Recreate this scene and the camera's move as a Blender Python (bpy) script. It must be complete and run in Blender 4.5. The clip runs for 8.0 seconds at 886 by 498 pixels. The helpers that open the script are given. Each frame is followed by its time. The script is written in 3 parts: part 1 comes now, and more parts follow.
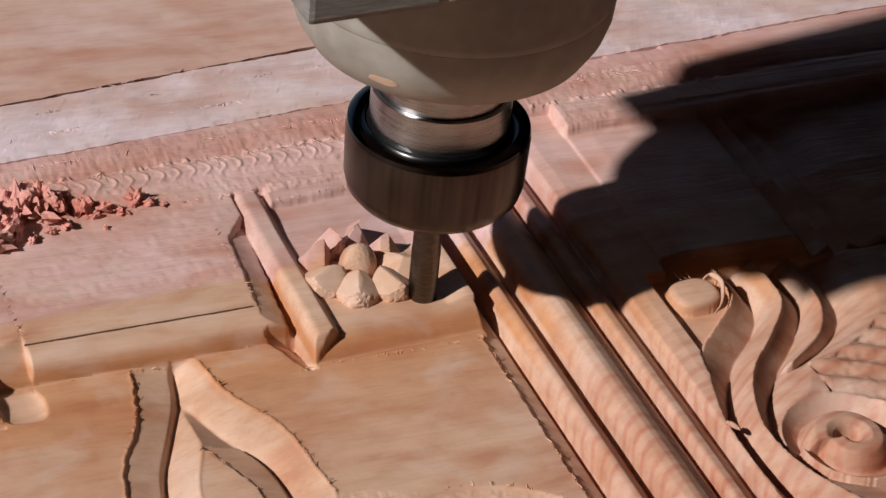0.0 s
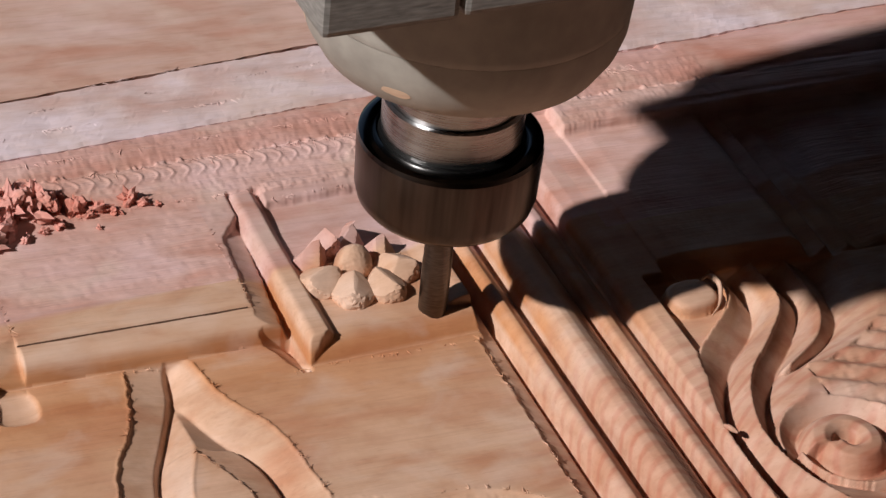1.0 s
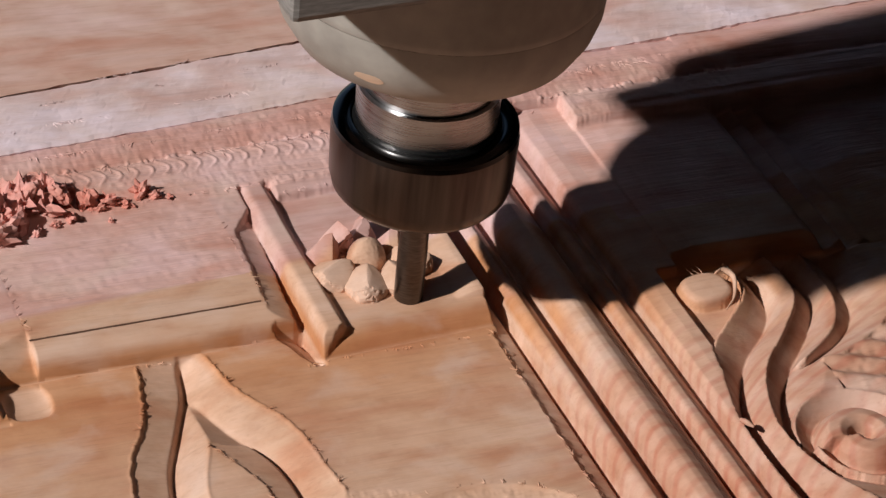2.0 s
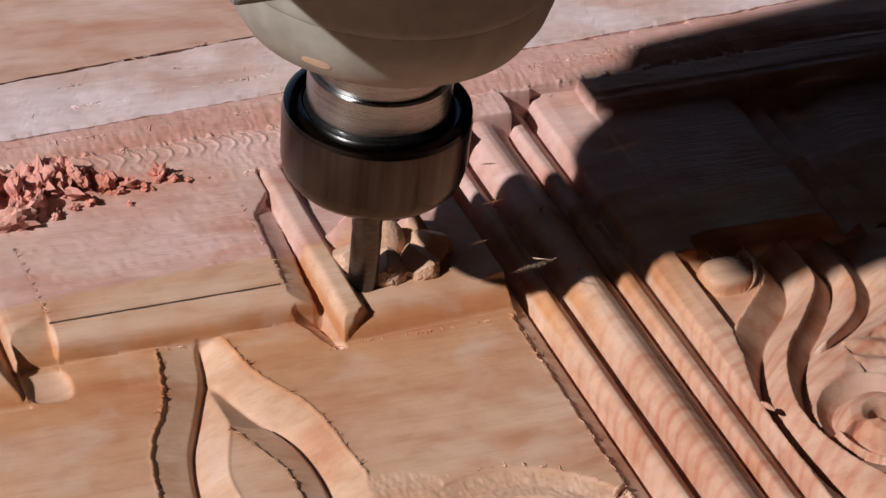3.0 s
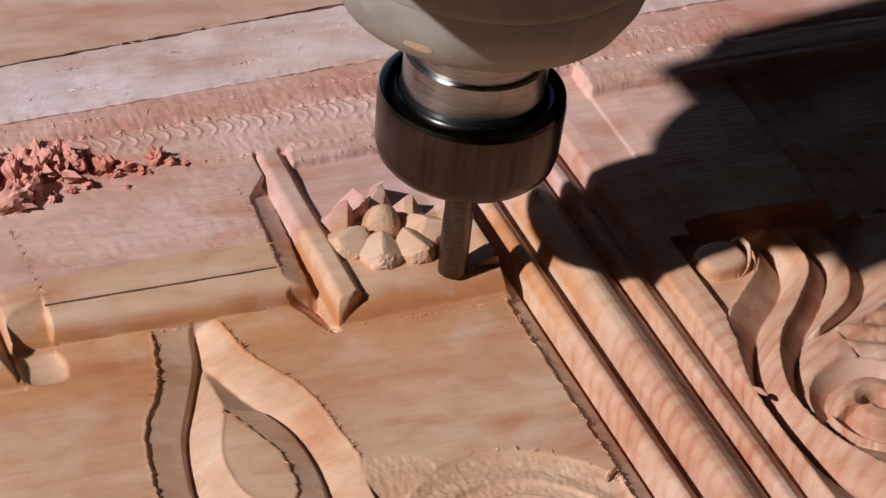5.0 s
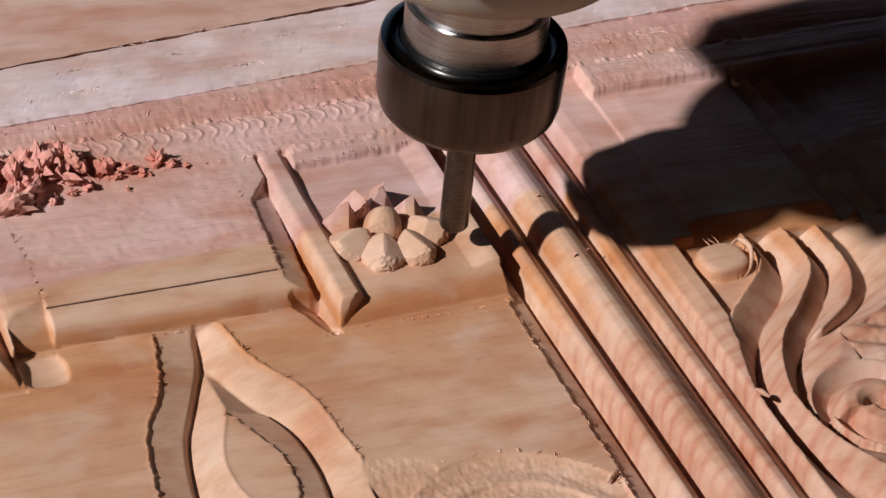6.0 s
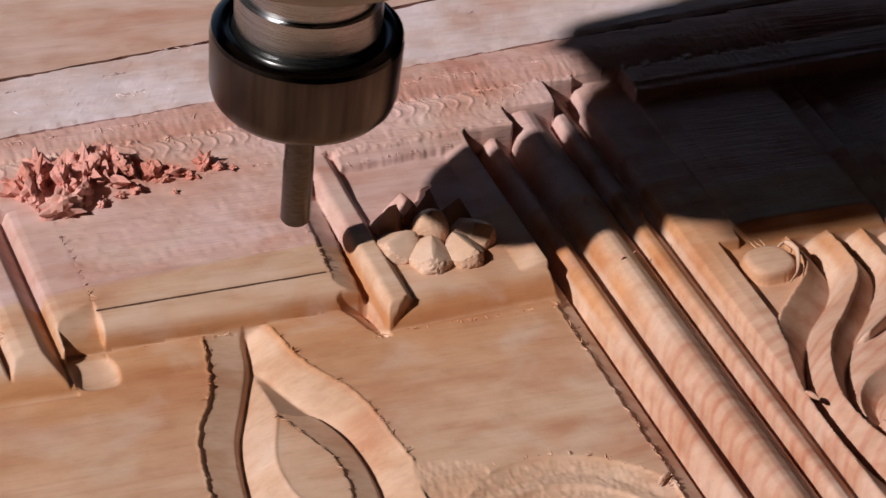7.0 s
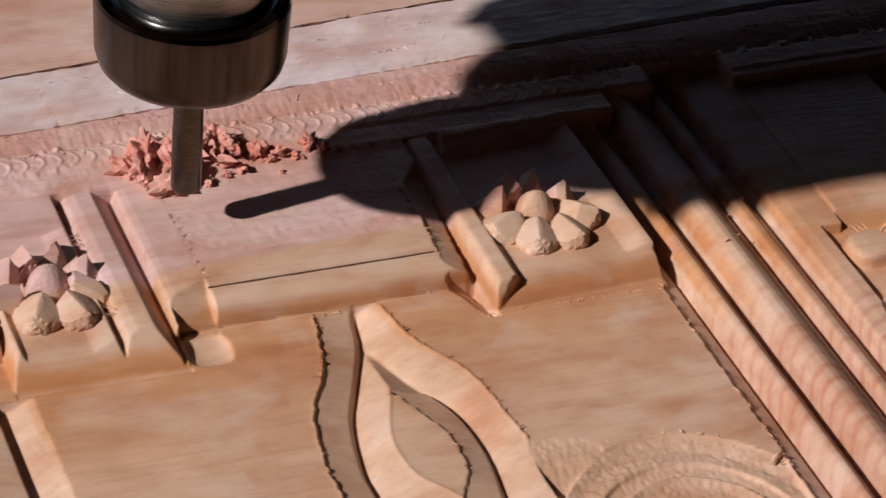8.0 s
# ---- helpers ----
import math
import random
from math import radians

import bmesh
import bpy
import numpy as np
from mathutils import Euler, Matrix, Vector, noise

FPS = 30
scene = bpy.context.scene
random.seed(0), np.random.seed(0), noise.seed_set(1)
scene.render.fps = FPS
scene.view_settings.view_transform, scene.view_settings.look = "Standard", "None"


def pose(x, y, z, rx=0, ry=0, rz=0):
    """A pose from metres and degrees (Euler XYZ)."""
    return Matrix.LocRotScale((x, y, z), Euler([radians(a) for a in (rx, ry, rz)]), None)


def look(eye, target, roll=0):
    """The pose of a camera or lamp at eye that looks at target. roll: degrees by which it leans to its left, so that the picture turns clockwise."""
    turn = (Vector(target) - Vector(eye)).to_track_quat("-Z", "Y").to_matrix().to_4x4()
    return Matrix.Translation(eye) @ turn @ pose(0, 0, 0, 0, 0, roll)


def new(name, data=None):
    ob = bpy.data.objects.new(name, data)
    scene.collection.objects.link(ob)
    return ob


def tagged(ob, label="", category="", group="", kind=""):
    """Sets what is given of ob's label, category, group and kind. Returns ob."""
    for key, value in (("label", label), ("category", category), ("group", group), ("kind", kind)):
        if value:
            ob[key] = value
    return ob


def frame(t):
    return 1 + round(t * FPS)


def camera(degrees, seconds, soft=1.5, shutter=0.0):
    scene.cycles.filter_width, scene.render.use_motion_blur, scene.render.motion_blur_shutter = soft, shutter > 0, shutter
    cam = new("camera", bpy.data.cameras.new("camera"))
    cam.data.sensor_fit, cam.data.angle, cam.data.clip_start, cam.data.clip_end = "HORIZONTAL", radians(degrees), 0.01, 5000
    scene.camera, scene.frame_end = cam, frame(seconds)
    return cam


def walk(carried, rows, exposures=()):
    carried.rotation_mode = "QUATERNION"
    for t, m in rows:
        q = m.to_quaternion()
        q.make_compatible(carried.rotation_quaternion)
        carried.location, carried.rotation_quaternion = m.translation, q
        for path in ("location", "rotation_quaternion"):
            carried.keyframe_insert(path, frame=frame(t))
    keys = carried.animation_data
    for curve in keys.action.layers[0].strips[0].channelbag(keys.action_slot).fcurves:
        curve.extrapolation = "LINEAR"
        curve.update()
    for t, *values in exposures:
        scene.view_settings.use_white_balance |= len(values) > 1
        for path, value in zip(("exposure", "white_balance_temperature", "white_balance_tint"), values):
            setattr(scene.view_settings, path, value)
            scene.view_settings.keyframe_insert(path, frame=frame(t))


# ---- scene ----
cam = camera(19.18, 8.0, soft=1.4, shutter=0.3)
PATH = [
    (0.0, (-0.1780, -0.3730, 0.3305), (0.0349, 0.0191, 0.0089), 9.28),
    (0.5, (-0.1764, -0.3680, 0.3308), (0.0370, 0.0228, 0.0079), 9.51),
    (1.0, (-0.1769, -0.3688, 0.3298), (0.0372, 0.0216, 0.0069), 9.55),
    (2.5, (-0.1805, -0.3638, 0.3266), (0.0344, 0.0245, 0.0017), 9.69),
    (3.0, (-0.1819, -0.3637, 0.3255), (0.0319, 0.0243, -0.0004), 9.65),
    (3.5, (-0.1841, -0.3669, 0.3272), (0.0285, 0.0209, 0.0003), 9.68),
    (4.0, (-0.1820, -0.3660, 0.3261), (0.0295, 0.0218, -0.0016), 9.70),
    (4.5, (-0.1795, -0.3666, 0.3272), (0.0316, 0.0205, -0.0016), 9.78),
    (6.0, (-0.1796, -0.3655, 0.3270), (0.0316, 0.0214, -0.0019), 9.64),
    (6.5, (-0.1817, -0.3642, 0.3282), (0.0297, 0.0230, -0.0003), 9.63),
    (7.0, (-0.1873, -0.3627, 0.3249), (0.0228, 0.0257, -0.0029), 9.52),
    (7.5, (-0.1929, -0.3624, 0.3236), (0.0160, 0.0267, -0.0042), 9.59),
    (8.0, (-0.2068, -0.3598, 0.3167), (0.0022, 0.0313, -0.0086), 9.63),
]
walk(cam, [(t, look(eye, target, roll)) for t, eye, target, roll in PATH])

# ---- world and light: low sun and cool sky, let in by added openings in an unseen dark workshop ----
SUN_TURN, SUN_RISE = 9.5, 36.3
world = bpy.data.worlds.new("world")
scene.world = world
world.use_nodes = True
wn = world.node_tree.nodes
sky = wn.new("ShaderNodeTexSky")
sky.sky_type, sky.sun_disc = "NISHITA", False
sky.sun_elevation, sky.sun_rotation = radians(SUN_RISE), radians(-90 - SUN_TURN)
world.node_tree.links.new(sky.outputs[0], wn["Background"].inputs[0])
wn["Background"].inputs[1].default_value = 0.13
sun = new("sun", bpy.data.lights.new("sun", "SUN"))
sun.data.energy, sun.data.angle, sun.data.color = 4.05, radians(1.6), (1.0, 0.955, 0.925)
_s, _e = radians(SUN_TURN), radians(SUN_RISE)
SUN_WAY = Vector((math.cos(_s) * math.cos(_e), math.sin(_s) * math.cos(_e), -math.sin(_e)))
sun.matrix_world = look((-2, 0, 2), Vector((-2, 0, 2)) + SUN_WAY)
scene.view_settings.exposure = 0.0

MM = 0.001


# ---- materials ----
def material(name, rough=0.5, metal=0.0):
    m = bpy.data.materials.new(name)
    m.use_nodes = True
    b = m.node_tree.nodes["Principled BSDF"]
    b.inputs["Roughness"].default_value, b.inputs["Metallic"].default_value = rough, metal
    return m, m.node_tree.nodes, m.node_tree.links, b


def node(nodes, kind, **values):
    n = nodes.new(kind)
    for key, value in values.items():
        if key in n.inputs:
            n.inputs[key].default_value = value
    return n


def ramp(nodes, stops):
    r = nodes.new("ShaderNodeValToRGB")
    while len(r.color_ramp.elements) < len(stops):
        r.color_ramp.elements.new(0.5)
    for e, (p, c) in zip(r.color_ramp.elements, stops):
        e.position, e.color = p, (*c, 1)
    return r


def mix(nodes, links, kind, fac, a, b):
    n = nodes.new("ShaderNodeMix")
    n.data_type, n.blend_type = "RGBA", kind
    for sock, v in ((n.inputs[0], fac), (n.inputs[6], a), (n.inputs[7], b)):
        if isinstance(v, bpy.types.NodeSocket):
            links.new(v, sock)
        elif isinstance(v, (int, float)):
            sock.default_value = v
        else:
            sock.default_value = (*v, 1)
    return n.outputs[2]


def wood(name, pink, tan, rosy, glue_y=0.0252, ring_y=-0.030, bump=0.2, rough=0.55):
    """Glued planks: pink wood behind the glue line, tan wood before it, rosy year rings in the front plank."""
    m, nodes, links, b = material(name, rough)
    pos = nodes.new("ShaderNodeNewGeometry").outputs["Position"]
    sep = nodes.new("ShaderNodeSeparateXYZ")
    links.new(pos, sep.inputs[0])

    def stretched(sx, sy, sz, rz=0.0):
        mp = nodes.new("ShaderNodeMapping")
        mp.inputs["Scale"].default_value = (sx, sy, sz)
        mp.inputs["Rotation"].default_value = (0, 0, rz)
        links.new(pos, mp.inputs[0])
        return mp.outputs[0]

    def noise_tex(vec, scale, detail=4.0, dist=0.0):
        n = node(nodes, "ShaderNodeTexNoise", Scale=scale, Detail=detail, Distortion=dist)
        links.new(vec, n.inputs["Vector"])
        return n.outputs["Fac"]

    grain_vec = stretched(9, 130, 130, radians(-6))
    grain = noise_tex(grain_vec, 4.0, 6.0, 0.6)
    fine = noise_tex(stretched(90, 1300, 900, radians(-6)), 1.0, 5.0)
    cloud = noise_tex(stretched(34, 85, 85), 1.0, 4.0, 0.4)
    # plank lines lean a little against the carving
    glue = nodes.new("ShaderNodeMath")
    glue.operation = "MULTIPLY_ADD"
    links.new(sep.outputs[0], glue.inputs[0])
    glue.inputs[1].default_value = -0.087
    links.new(sep.outputs[1], glue.inputs[2])
    step = nodes.new("ShaderNodeMapRange")
    links.new(glue.outputs[0], step.inputs[0])
    step.inputs[1].default_value, step.inputs[2].default_value = glue_y - 0.0008, glue_y + 0.0008
    deep = nodes.new("ShaderNodeMath")
    deep.operation = "MULTIPLY_ADD"
    links.new(cloud, deep.inputs[0])
    deep.inputs[1].default_value = 0.03
    links.new(glue.outputs[0], deep.inputs[2])
    front = nodes.new("ShaderNodeMapRange")
    links.new(deep.outputs[0], front.inputs[0])
    front.inputs[1].default_value, front.inputs[2].default_value = ring_y + 0.044, ring_y + 0.006
    base = mix(nodes, links, "MIX", step.outputs[0], tan, pink)
    # year rings of the front plank: thin sheets dipping through the carved ribs
    dip = nodes.new("ShaderNodeVectorMath")
    dip.operation = "DOT_PRODUCT"
    links.new(pos, dip.inputs[0])
    dip.inputs[1].default_value = (-260, 1500, -950)
    wobble = nodes.new("ShaderNodeMath")
    wobble.operation = "MULTIPLY_ADD"
    links.new(noise_tex(stretched(60, 90, 120), 1.0, 2.0), wobble.inputs[0])
    wobble.inputs[1].default_value = 5.0
    links.new(dip.outputs["Value"], wobble.inputs[2])
    wave = nodes.new("ShaderNodeMath")
    wave.operation = "SINE"
    links.new(wobble.outputs[0], wave.inputs[0])
    rings = ramp(nodes, [(0.05, (0, 0, 0)), (0.9, (0.95, 0.95, 0.95))])
    links.new(wave.outputs[0], rings.inputs[0])
    patch = ramp(nodes, [(0.36, (0.35, 0.35, 0.35)), (0.56, (1, 1, 1))])
    links.new(noise_tex(stretched(35, 70, 70), 1.0, 2.0), patch.inputs[0])
    east = nodes.new("ShaderNodeMapRange")
    links.new(sep.outputs[0], east.inputs[0])
    east.inputs[1].default_value, east.inputs[2].default_value = 0.030, 0.046
    east.inputs[3].default_value, east.inputs[4].default_value = 0.06, 1.0
    ring_fac = rings.outputs[0]
    for factor in (front.outputs[0], patch.outputs[0], east.outputs[0]):
        times = nodes.new("ShaderNodeMath")
        times.operation = "MULTIPLY"
        links.new(ring_fac, times.inputs[0])
        links.new(factor, times.inputs[1])
        ring_fac = times.outputs[0]
    # the tan wood turns darker orange over a middle band of heights
    height_band = ramp(nodes, [(0.30, (0, 0, 0)), (0.42, (0.95, 0.95, 0.95)), (0.58, (0.85, 0.85, 0.85)), (0.76, (0, 0, 0))])
    lz = nodes.new("ShaderNodeMapRange")
    links.new(sep.outputs[2], lz.inputs[0])
    lz.inputs[1].default_value, lz.inputs[2].default_value = -0.004, 0.006
    links.new(lz.outputs[0], height_band.inputs[0])
    keep = nodes.new("ShaderNodeMath")
    keep.operation = "SUBTRACT"
    keep.use_clamp = True
    links.new(height_band.outputs[0], keep.inputs[0])
    links.new(step.outputs[0], keep.inputs[1])
    keep2 = nodes.new("ShaderNodeMath")
    keep2.operation = "SUBTRACT"
    keep2.use_clamp = True
    links.new(keep.outputs[0], keep2.inputs[0])
    links.new(front.outputs[0], keep2.inputs[1])
    base = mix(nodes, links, "MIX", keep2.outputs[0], base, (tan[0] * 0.86, tan[1] * 0.62, tan[2] * 0.40))
    fore = nodes.new("ShaderNodeMath")
    fore.operation = "MULTIPLY"
    links.new(front.outputs[0], fore.inputs[0])
    links.new(east.outputs[0], fore.inputs[1])
    front_base = mix(nodes, links, "MIX", fore.outputs[0], base, (0.87 * tan[0], 0.80 * tan[1], 0.82 * tan[2]))
    base2 = mix(nodes, links, "MIX", ring_fac, front_base, rosy)
    tone = ramp(nodes, [(0.28, (0.62, 0.50, 0.45)), (0.5, (1, 1, 1)), (0.75, (1.10, 1.10, 1.10))])
    links.new(grain, tone.inputs[0])
    c1 = mix(nodes, links, "MULTIPLY", 0.22, base2, tone.outputs[0])
    tone2 = ramp(nodes, [(0.3, (0.84, 0.62, 0.52)), (0.5, (0.98, 0.96, 0.95)), (0.68, (1.10, 1.16, 1.26))])
    links.new(cloud, tone2.inputs[0])
    c2 = mix(nodes, links, "MULTIPLY", 0.85, c1, tone2.outputs[0])
    tone3 = ramp(nodes, [(0.3, (0.82, 0.80, 0.78)), (0.6, (1.04, 1.04, 1.04))])
    links.new(fine, tone3.inputs[0])
    c3 = mix(nodes, links, "MULTIPLY", 0.16, c2, tone3.outputs[0])
    blotch = ramp(nodes, [(0.33, (0.90, 0.84, 0.80)), (0.5, (1, 1, 1)), (0.68, (1.06, 1.08, 1.11))])
    links.new(noise_tex(stretched(110, 210, 210), 1.0, 5.0, 0.3), blotch.inputs[0])
    c3 = mix(nodes, links, "MULTIPLY", 0.75, c3, blotch.outputs[0])
    # a thin film of pale dust in patches
    film = ramp(nodes, [(0.52, (0, 0, 0)), (0.74, (0.42, 0.42, 0.42))])
    links.new(noise_tex(stretched(55, 80, 80, radians(20)), 1.0, 5.0, 0.5), film.inputs[0])
    c3 = mix(nodes, links, "MIX", film.outputs[0], c3, (0.72, 0.56, 0.48))
    # dark pores along the grain
    pores = ramp(nodes, [(0.30, (0.72, 0.62, 0.56)), (0.40, (1, 1, 1))])
    links.new(noise_tex(stretched(160, 1500, 1500, radians(-6)), 1.0, 3.0), pores.inputs[0])
    c3 = mix(nodes, links, "MULTIPLY", 0.25, c3, pores.outputs[0])
    links.new(c3, b.inputs["Base Color"])
    bp = node(nodes, "ShaderNodeBump", Strength=bump, Distance=0.00025)
    links.new(fine, bp.inputs["Height"])
    links.new(bp.outputs[0], b.inputs["Normal"])
    b.inputs["Specular IOR Level"].default_value = 0.25
    return m


PINK, TAN, ROSY = (0.62, 0.405, 0.365), (0.635, 0.402, 0.275), (0.50, 0.23, 0.155)
WOOD = wood("carved_wood", PINK, TAN, ROSY, bump=0.4)
ROUGH_WOOD = wood("rough_wood", (0.66, 0.42, 0.37), (0.66, 0.42, 0.37), ROSY, bump=0.9, rough=0.7)
PALE_WOOD = wood("pale_wood", (0.69, 0.54, 0.53), (0.69, 0.54, 0.53), ROSY, bump=0.5, rough=0.6)
RED_WOOD = wood("torn_red_wood", (0.62, 0.36, 0.31), (0.62, 0.36, 0.31), ROSY, bump=0.9, rough=0.7)
PLANK_WOOD = wood("plank_wood", (0.61, 0.40, 0.33), (0.61, 0.40, 0.33), ROSY, bump=0.3)
CHIP_WOOD = wood("chip_wood", (0.66, 0.31, 0.26), (0.66, 0.31, 0.26), ROSY, bump=0.9, rough=0.8)


def metal(name, colour, rough, spread=0.15, scale=400.0, metallic=1.0, bump=0.0, stretch=(1, 1, 6)):
    m, nodes, links, b = material(name, rough, metallic)
    tc = nodes.new("ShaderNodeTexCoord").outputs["Object"]
    mp = nodes.new("ShaderNodeMapping")
    mp.inputs["Scale"].default_value = stretch
    links.new(tc, mp.inputs[0])
    n = node(nodes, "ShaderNodeTexNoise", Scale=scale, Detail=5.0)
    links.new(mp.outputs[0], n.inputs["Vector"])
    r = ramp(nodes, [(0.3, tuple(c * (1 - spread) for c in colour)), (0.7, tuple(min(1, c * (1 + spread)) for c in colour))])
    links.new(n.outputs["Fac"], r.inputs[0])
    links.new(r.outputs[0], b.inputs["Base Color"])
    mr = nodes.new("ShaderNodeMapRange")
    links.new(n.outputs["Fac"], mr.inputs[0])
    mr.inputs[3].default_value, mr.inputs[4].default_value = rough * 0.8, rough * 1.25
    links.new(mr.outputs[0], b.inputs["Roughness"])
    if bump:
        bp = node(nodes, "ShaderNodeBump", Strength=bump, Distance=0.0001)
        links.new(n.outputs["Fac"], bp.inputs["Height"])
        links.new(bp.outputs[0], b.inputs["Normal"])
    return m


BLACK_STEEL = metal("black_oxide_steel", (0.075, 0.062, 0.055), 0.30, 0.35, 160, stretch=(2.5, 2.5, 0.15))
GLOSS_BLACK = metal("polished_black_steel", (0.03, 0.028, 0.027), 0.12, 0.2, 200)
BRIGHT_STEEL = metal("ground_steel", (0.36, 0.36, 0.365), 0.27, 0.2, 300, stretch=(0.3, 0.3, 8))
BIT_STEEL = metal("carbide", (0.11, 0.095, 0.085), 0.35, 0.25, 500)
DUSTY_ALLOY = metal("dusty_aluminium", (0.36, 0.34, 0.305), 0.65, 0.16, 160, 0.15, 0.3, (1, 1, 1))
BRACKET_PAINT = metal("dusty_grey_casting", (0.27, 0.26, 0.245), 0.65, 0.3, 300, 0.2, 0.5)
DUST = metal("dust_smear", (0.70, 0.52, 0.38), 0.9, 0.1, 300, 0.0)


def plain(name, colour, rough=0.8, scale=3.0):
    m, nodes, links, b = material(name, rough)
    n = node(nodes, "ShaderNodeTexNoise", Scale=scale, Detail=6.0)
    r = ramp(nodes, [(0.3, tuple(c * 0.75 for c in colour)), (0.7, tuple(c * 1.2 for c in colour))])
    links.new(n.outputs["Fac"], r.inputs[0])
    links.new(r.outputs[0], b.inputs["Base Color"])
    return m


CONCRETE = plain("concrete", (0.12, 0.11, 0.10))
DARK_WALL = plain("unseen_wall", (0.06, 0.055, 0.05))
BED = plain("machine_bed", (0.16, 0.15, 0.14), 0.6, 20)


# ---- mesh helpers ----
def mesh_ob(name, verts, faces, mat, smooth=True):
    me = bpy.data.meshes.new(name)
    me.from_pydata([tuple(v) for v in verts], [], [tuple(f) for f in faces])
    me.materials.append(mat)
    me.polygons.foreach_set("use_smooth", [smooth] * len(me.polygons))
    me.update()
    return new(name, me)


def part(name, bm, mat, parent, label="", smooth=False):
    me = bpy.data.meshes.new(name)
    bm.to_mesh(me)
    bm.free()
    me.materials.append(mat)
    me.polygons.foreach_set("use_smooth", [smooth] * len(me.polygons))
    ob = new(name, me)
    ob.parent = parent
    return tagged(ob, label)


def box(bm, lo, hi, bevel=0.0):
    r = bmesh.ops.create_cube(bm, size=1)
    lo, hi = Vector(lo), Vector(hi)
    for v in r["verts"]:
        v.co = Vector([l + (c + 0.5) * (h - l) for c, l, h in zip(v.co, lo, hi)])
    if bevel:
        edges = list({e for v in r["verts"] for e in v.link_edges})
        bmesh.ops.bevel(bm, geom=edges, offset=bevel, segments=2, affect="EDGES", profile=0.6)
    return bm


def lathe(profile, seg=96):
    """A turned solid from (radius, height) in millimetres."""
    bm = bmesh.new()
    rings = []
    for r, z in profile:
        if r < 1e-6:
            rings.append([bm.verts.new((0, 0, z * MM))])
        else:
            rings.append([bm.verts.new((r * MM * math.cos(2 * math.pi * i / seg), r * MM * math.sin(2 * math.pi * i / seg), z * MM)) for i in range(seg)])
    for a, b in zip(rings, rings[1:]):
        for i in range(seg):
            j = (i + 1) % seg
            if len(a) == 1:
                bm.faces.new((a[0], b[j], b[i]))
            elif len(b) == 1:
                bm.faces.new((a[i], a[j], b[0]))
            else:
                bm.faces.new((a[i], a[j], b[j], b[i]))
    bmesh.ops.recalc_face_normals(bm, faces=bm.faces)
    return bm


def sharp(ob, degrees=35):
    """Smooth shading that keeps the turned edges crisp."""
    me = ob.data
    me.polygons.foreach_set("use_smooth", [True] * len(me.polygons))
    bm = bmesh.new()
    bm.from_mesh(me)
    for e in bm.edges:
        e.smooth = len(e.link_faces) < 2 or e.calc_face_angle() < radians(degrees)
    bm.to_mesh(me)
    bm.free()
    return ob


# ---- the carved relief, in millimetres ----
rng = np.random.default_rng(7)


def value_noise(x, y, scale, seed):
    """Smooth noise from -1 to 1 with a cell of the given size."""
    g = np.random.default_rng(seed).uniform(-1, 1, (97, 97))
    u, v = x / scale + 300.3, y / scale + 500.7
    i, j = np.floor(u).astype(int), np.floor(v).astype(int)
    fu, fv = u - i, v - j
    fu, fv = fu * fu * (3 - 2 * fu), fv * fv * (3 - 2 * fv)
    i0, i1, j0, j1 = i % 97, (i + 1) % 97, j % 97, (j + 1) % 97
    return (g[i0, j0] * (1 - fu) + g[i1, j0] * fu) * (1 - fv) + (g[i0, j1] * (1 - fu) + g[i1, j1] * fu) * fv


def smooth_curve(points, steps=12):
    """A Catmull-Rom curve through a few points."""
    p = np.array(points, float)
    p = np.vstack([2 * p[0] - p[1], p, 2 * p[-1] - p[-2]])
    out = []
    for k in range(1, len(p) - 2):
        for s in np.linspace(0, 1, steps, endpoint=False):
            a, b, c, d = p[k - 1:k + 3]
            out.append(0.5 * (2 * b + (c - a) * s + (2 * a - 5 * b + 4 * c - d) * s * s + (3 * b - a - 3 * c + d) * s ** 3))
    out.append(p[-2])
    return np.array(out)


def along(points, y):
    """x of a curve that runs down the panel, at each y."""
    c = smooth_curve(points)
    c = c[np.argsort(c[:, 1])]
    return np.interp(y, c[:, 1], c[:, 0])


def ramp01(a, lo, hi):
    return np.clip((a - lo) / (hi - lo), 0, 1)


FIELD = 0.0
RIB_NODES = ((36.9, 0.0), (37.15, -0.7), (41.6, -2.6), (42.4, -4.4), (43.0, -4.6), (43.15, -2.2), (43.4, -0.8), (44.1, 0.8), (45.0, 1.7), (46.1, 1.9), (46.8, 1.3), (50.7, -3.0), (50.9, -2.8),
             (51.2, 0.0), (52.0, 1.9), (53.5, 3.2), (55.2, 3.7), (56.6, 3.5), (58.6, 2.5), (61.0, 0.7), (63.1, -1.3), (63.4, -2.6), (63.8, -2.6), (64.1, 0.0), (64.5, 1.0),
             (65.2, 1.4), (66.8, 1.3), (67.4, 0.8), (71.3, -2.9), (71.6, -2.6), (71.9, 0.4), (72.7, 1.7), (75.8, 2.4), (81.8, 2.6))


def medallion_r(x, y):
    return np.hypot(x - 12.5, y + 71)


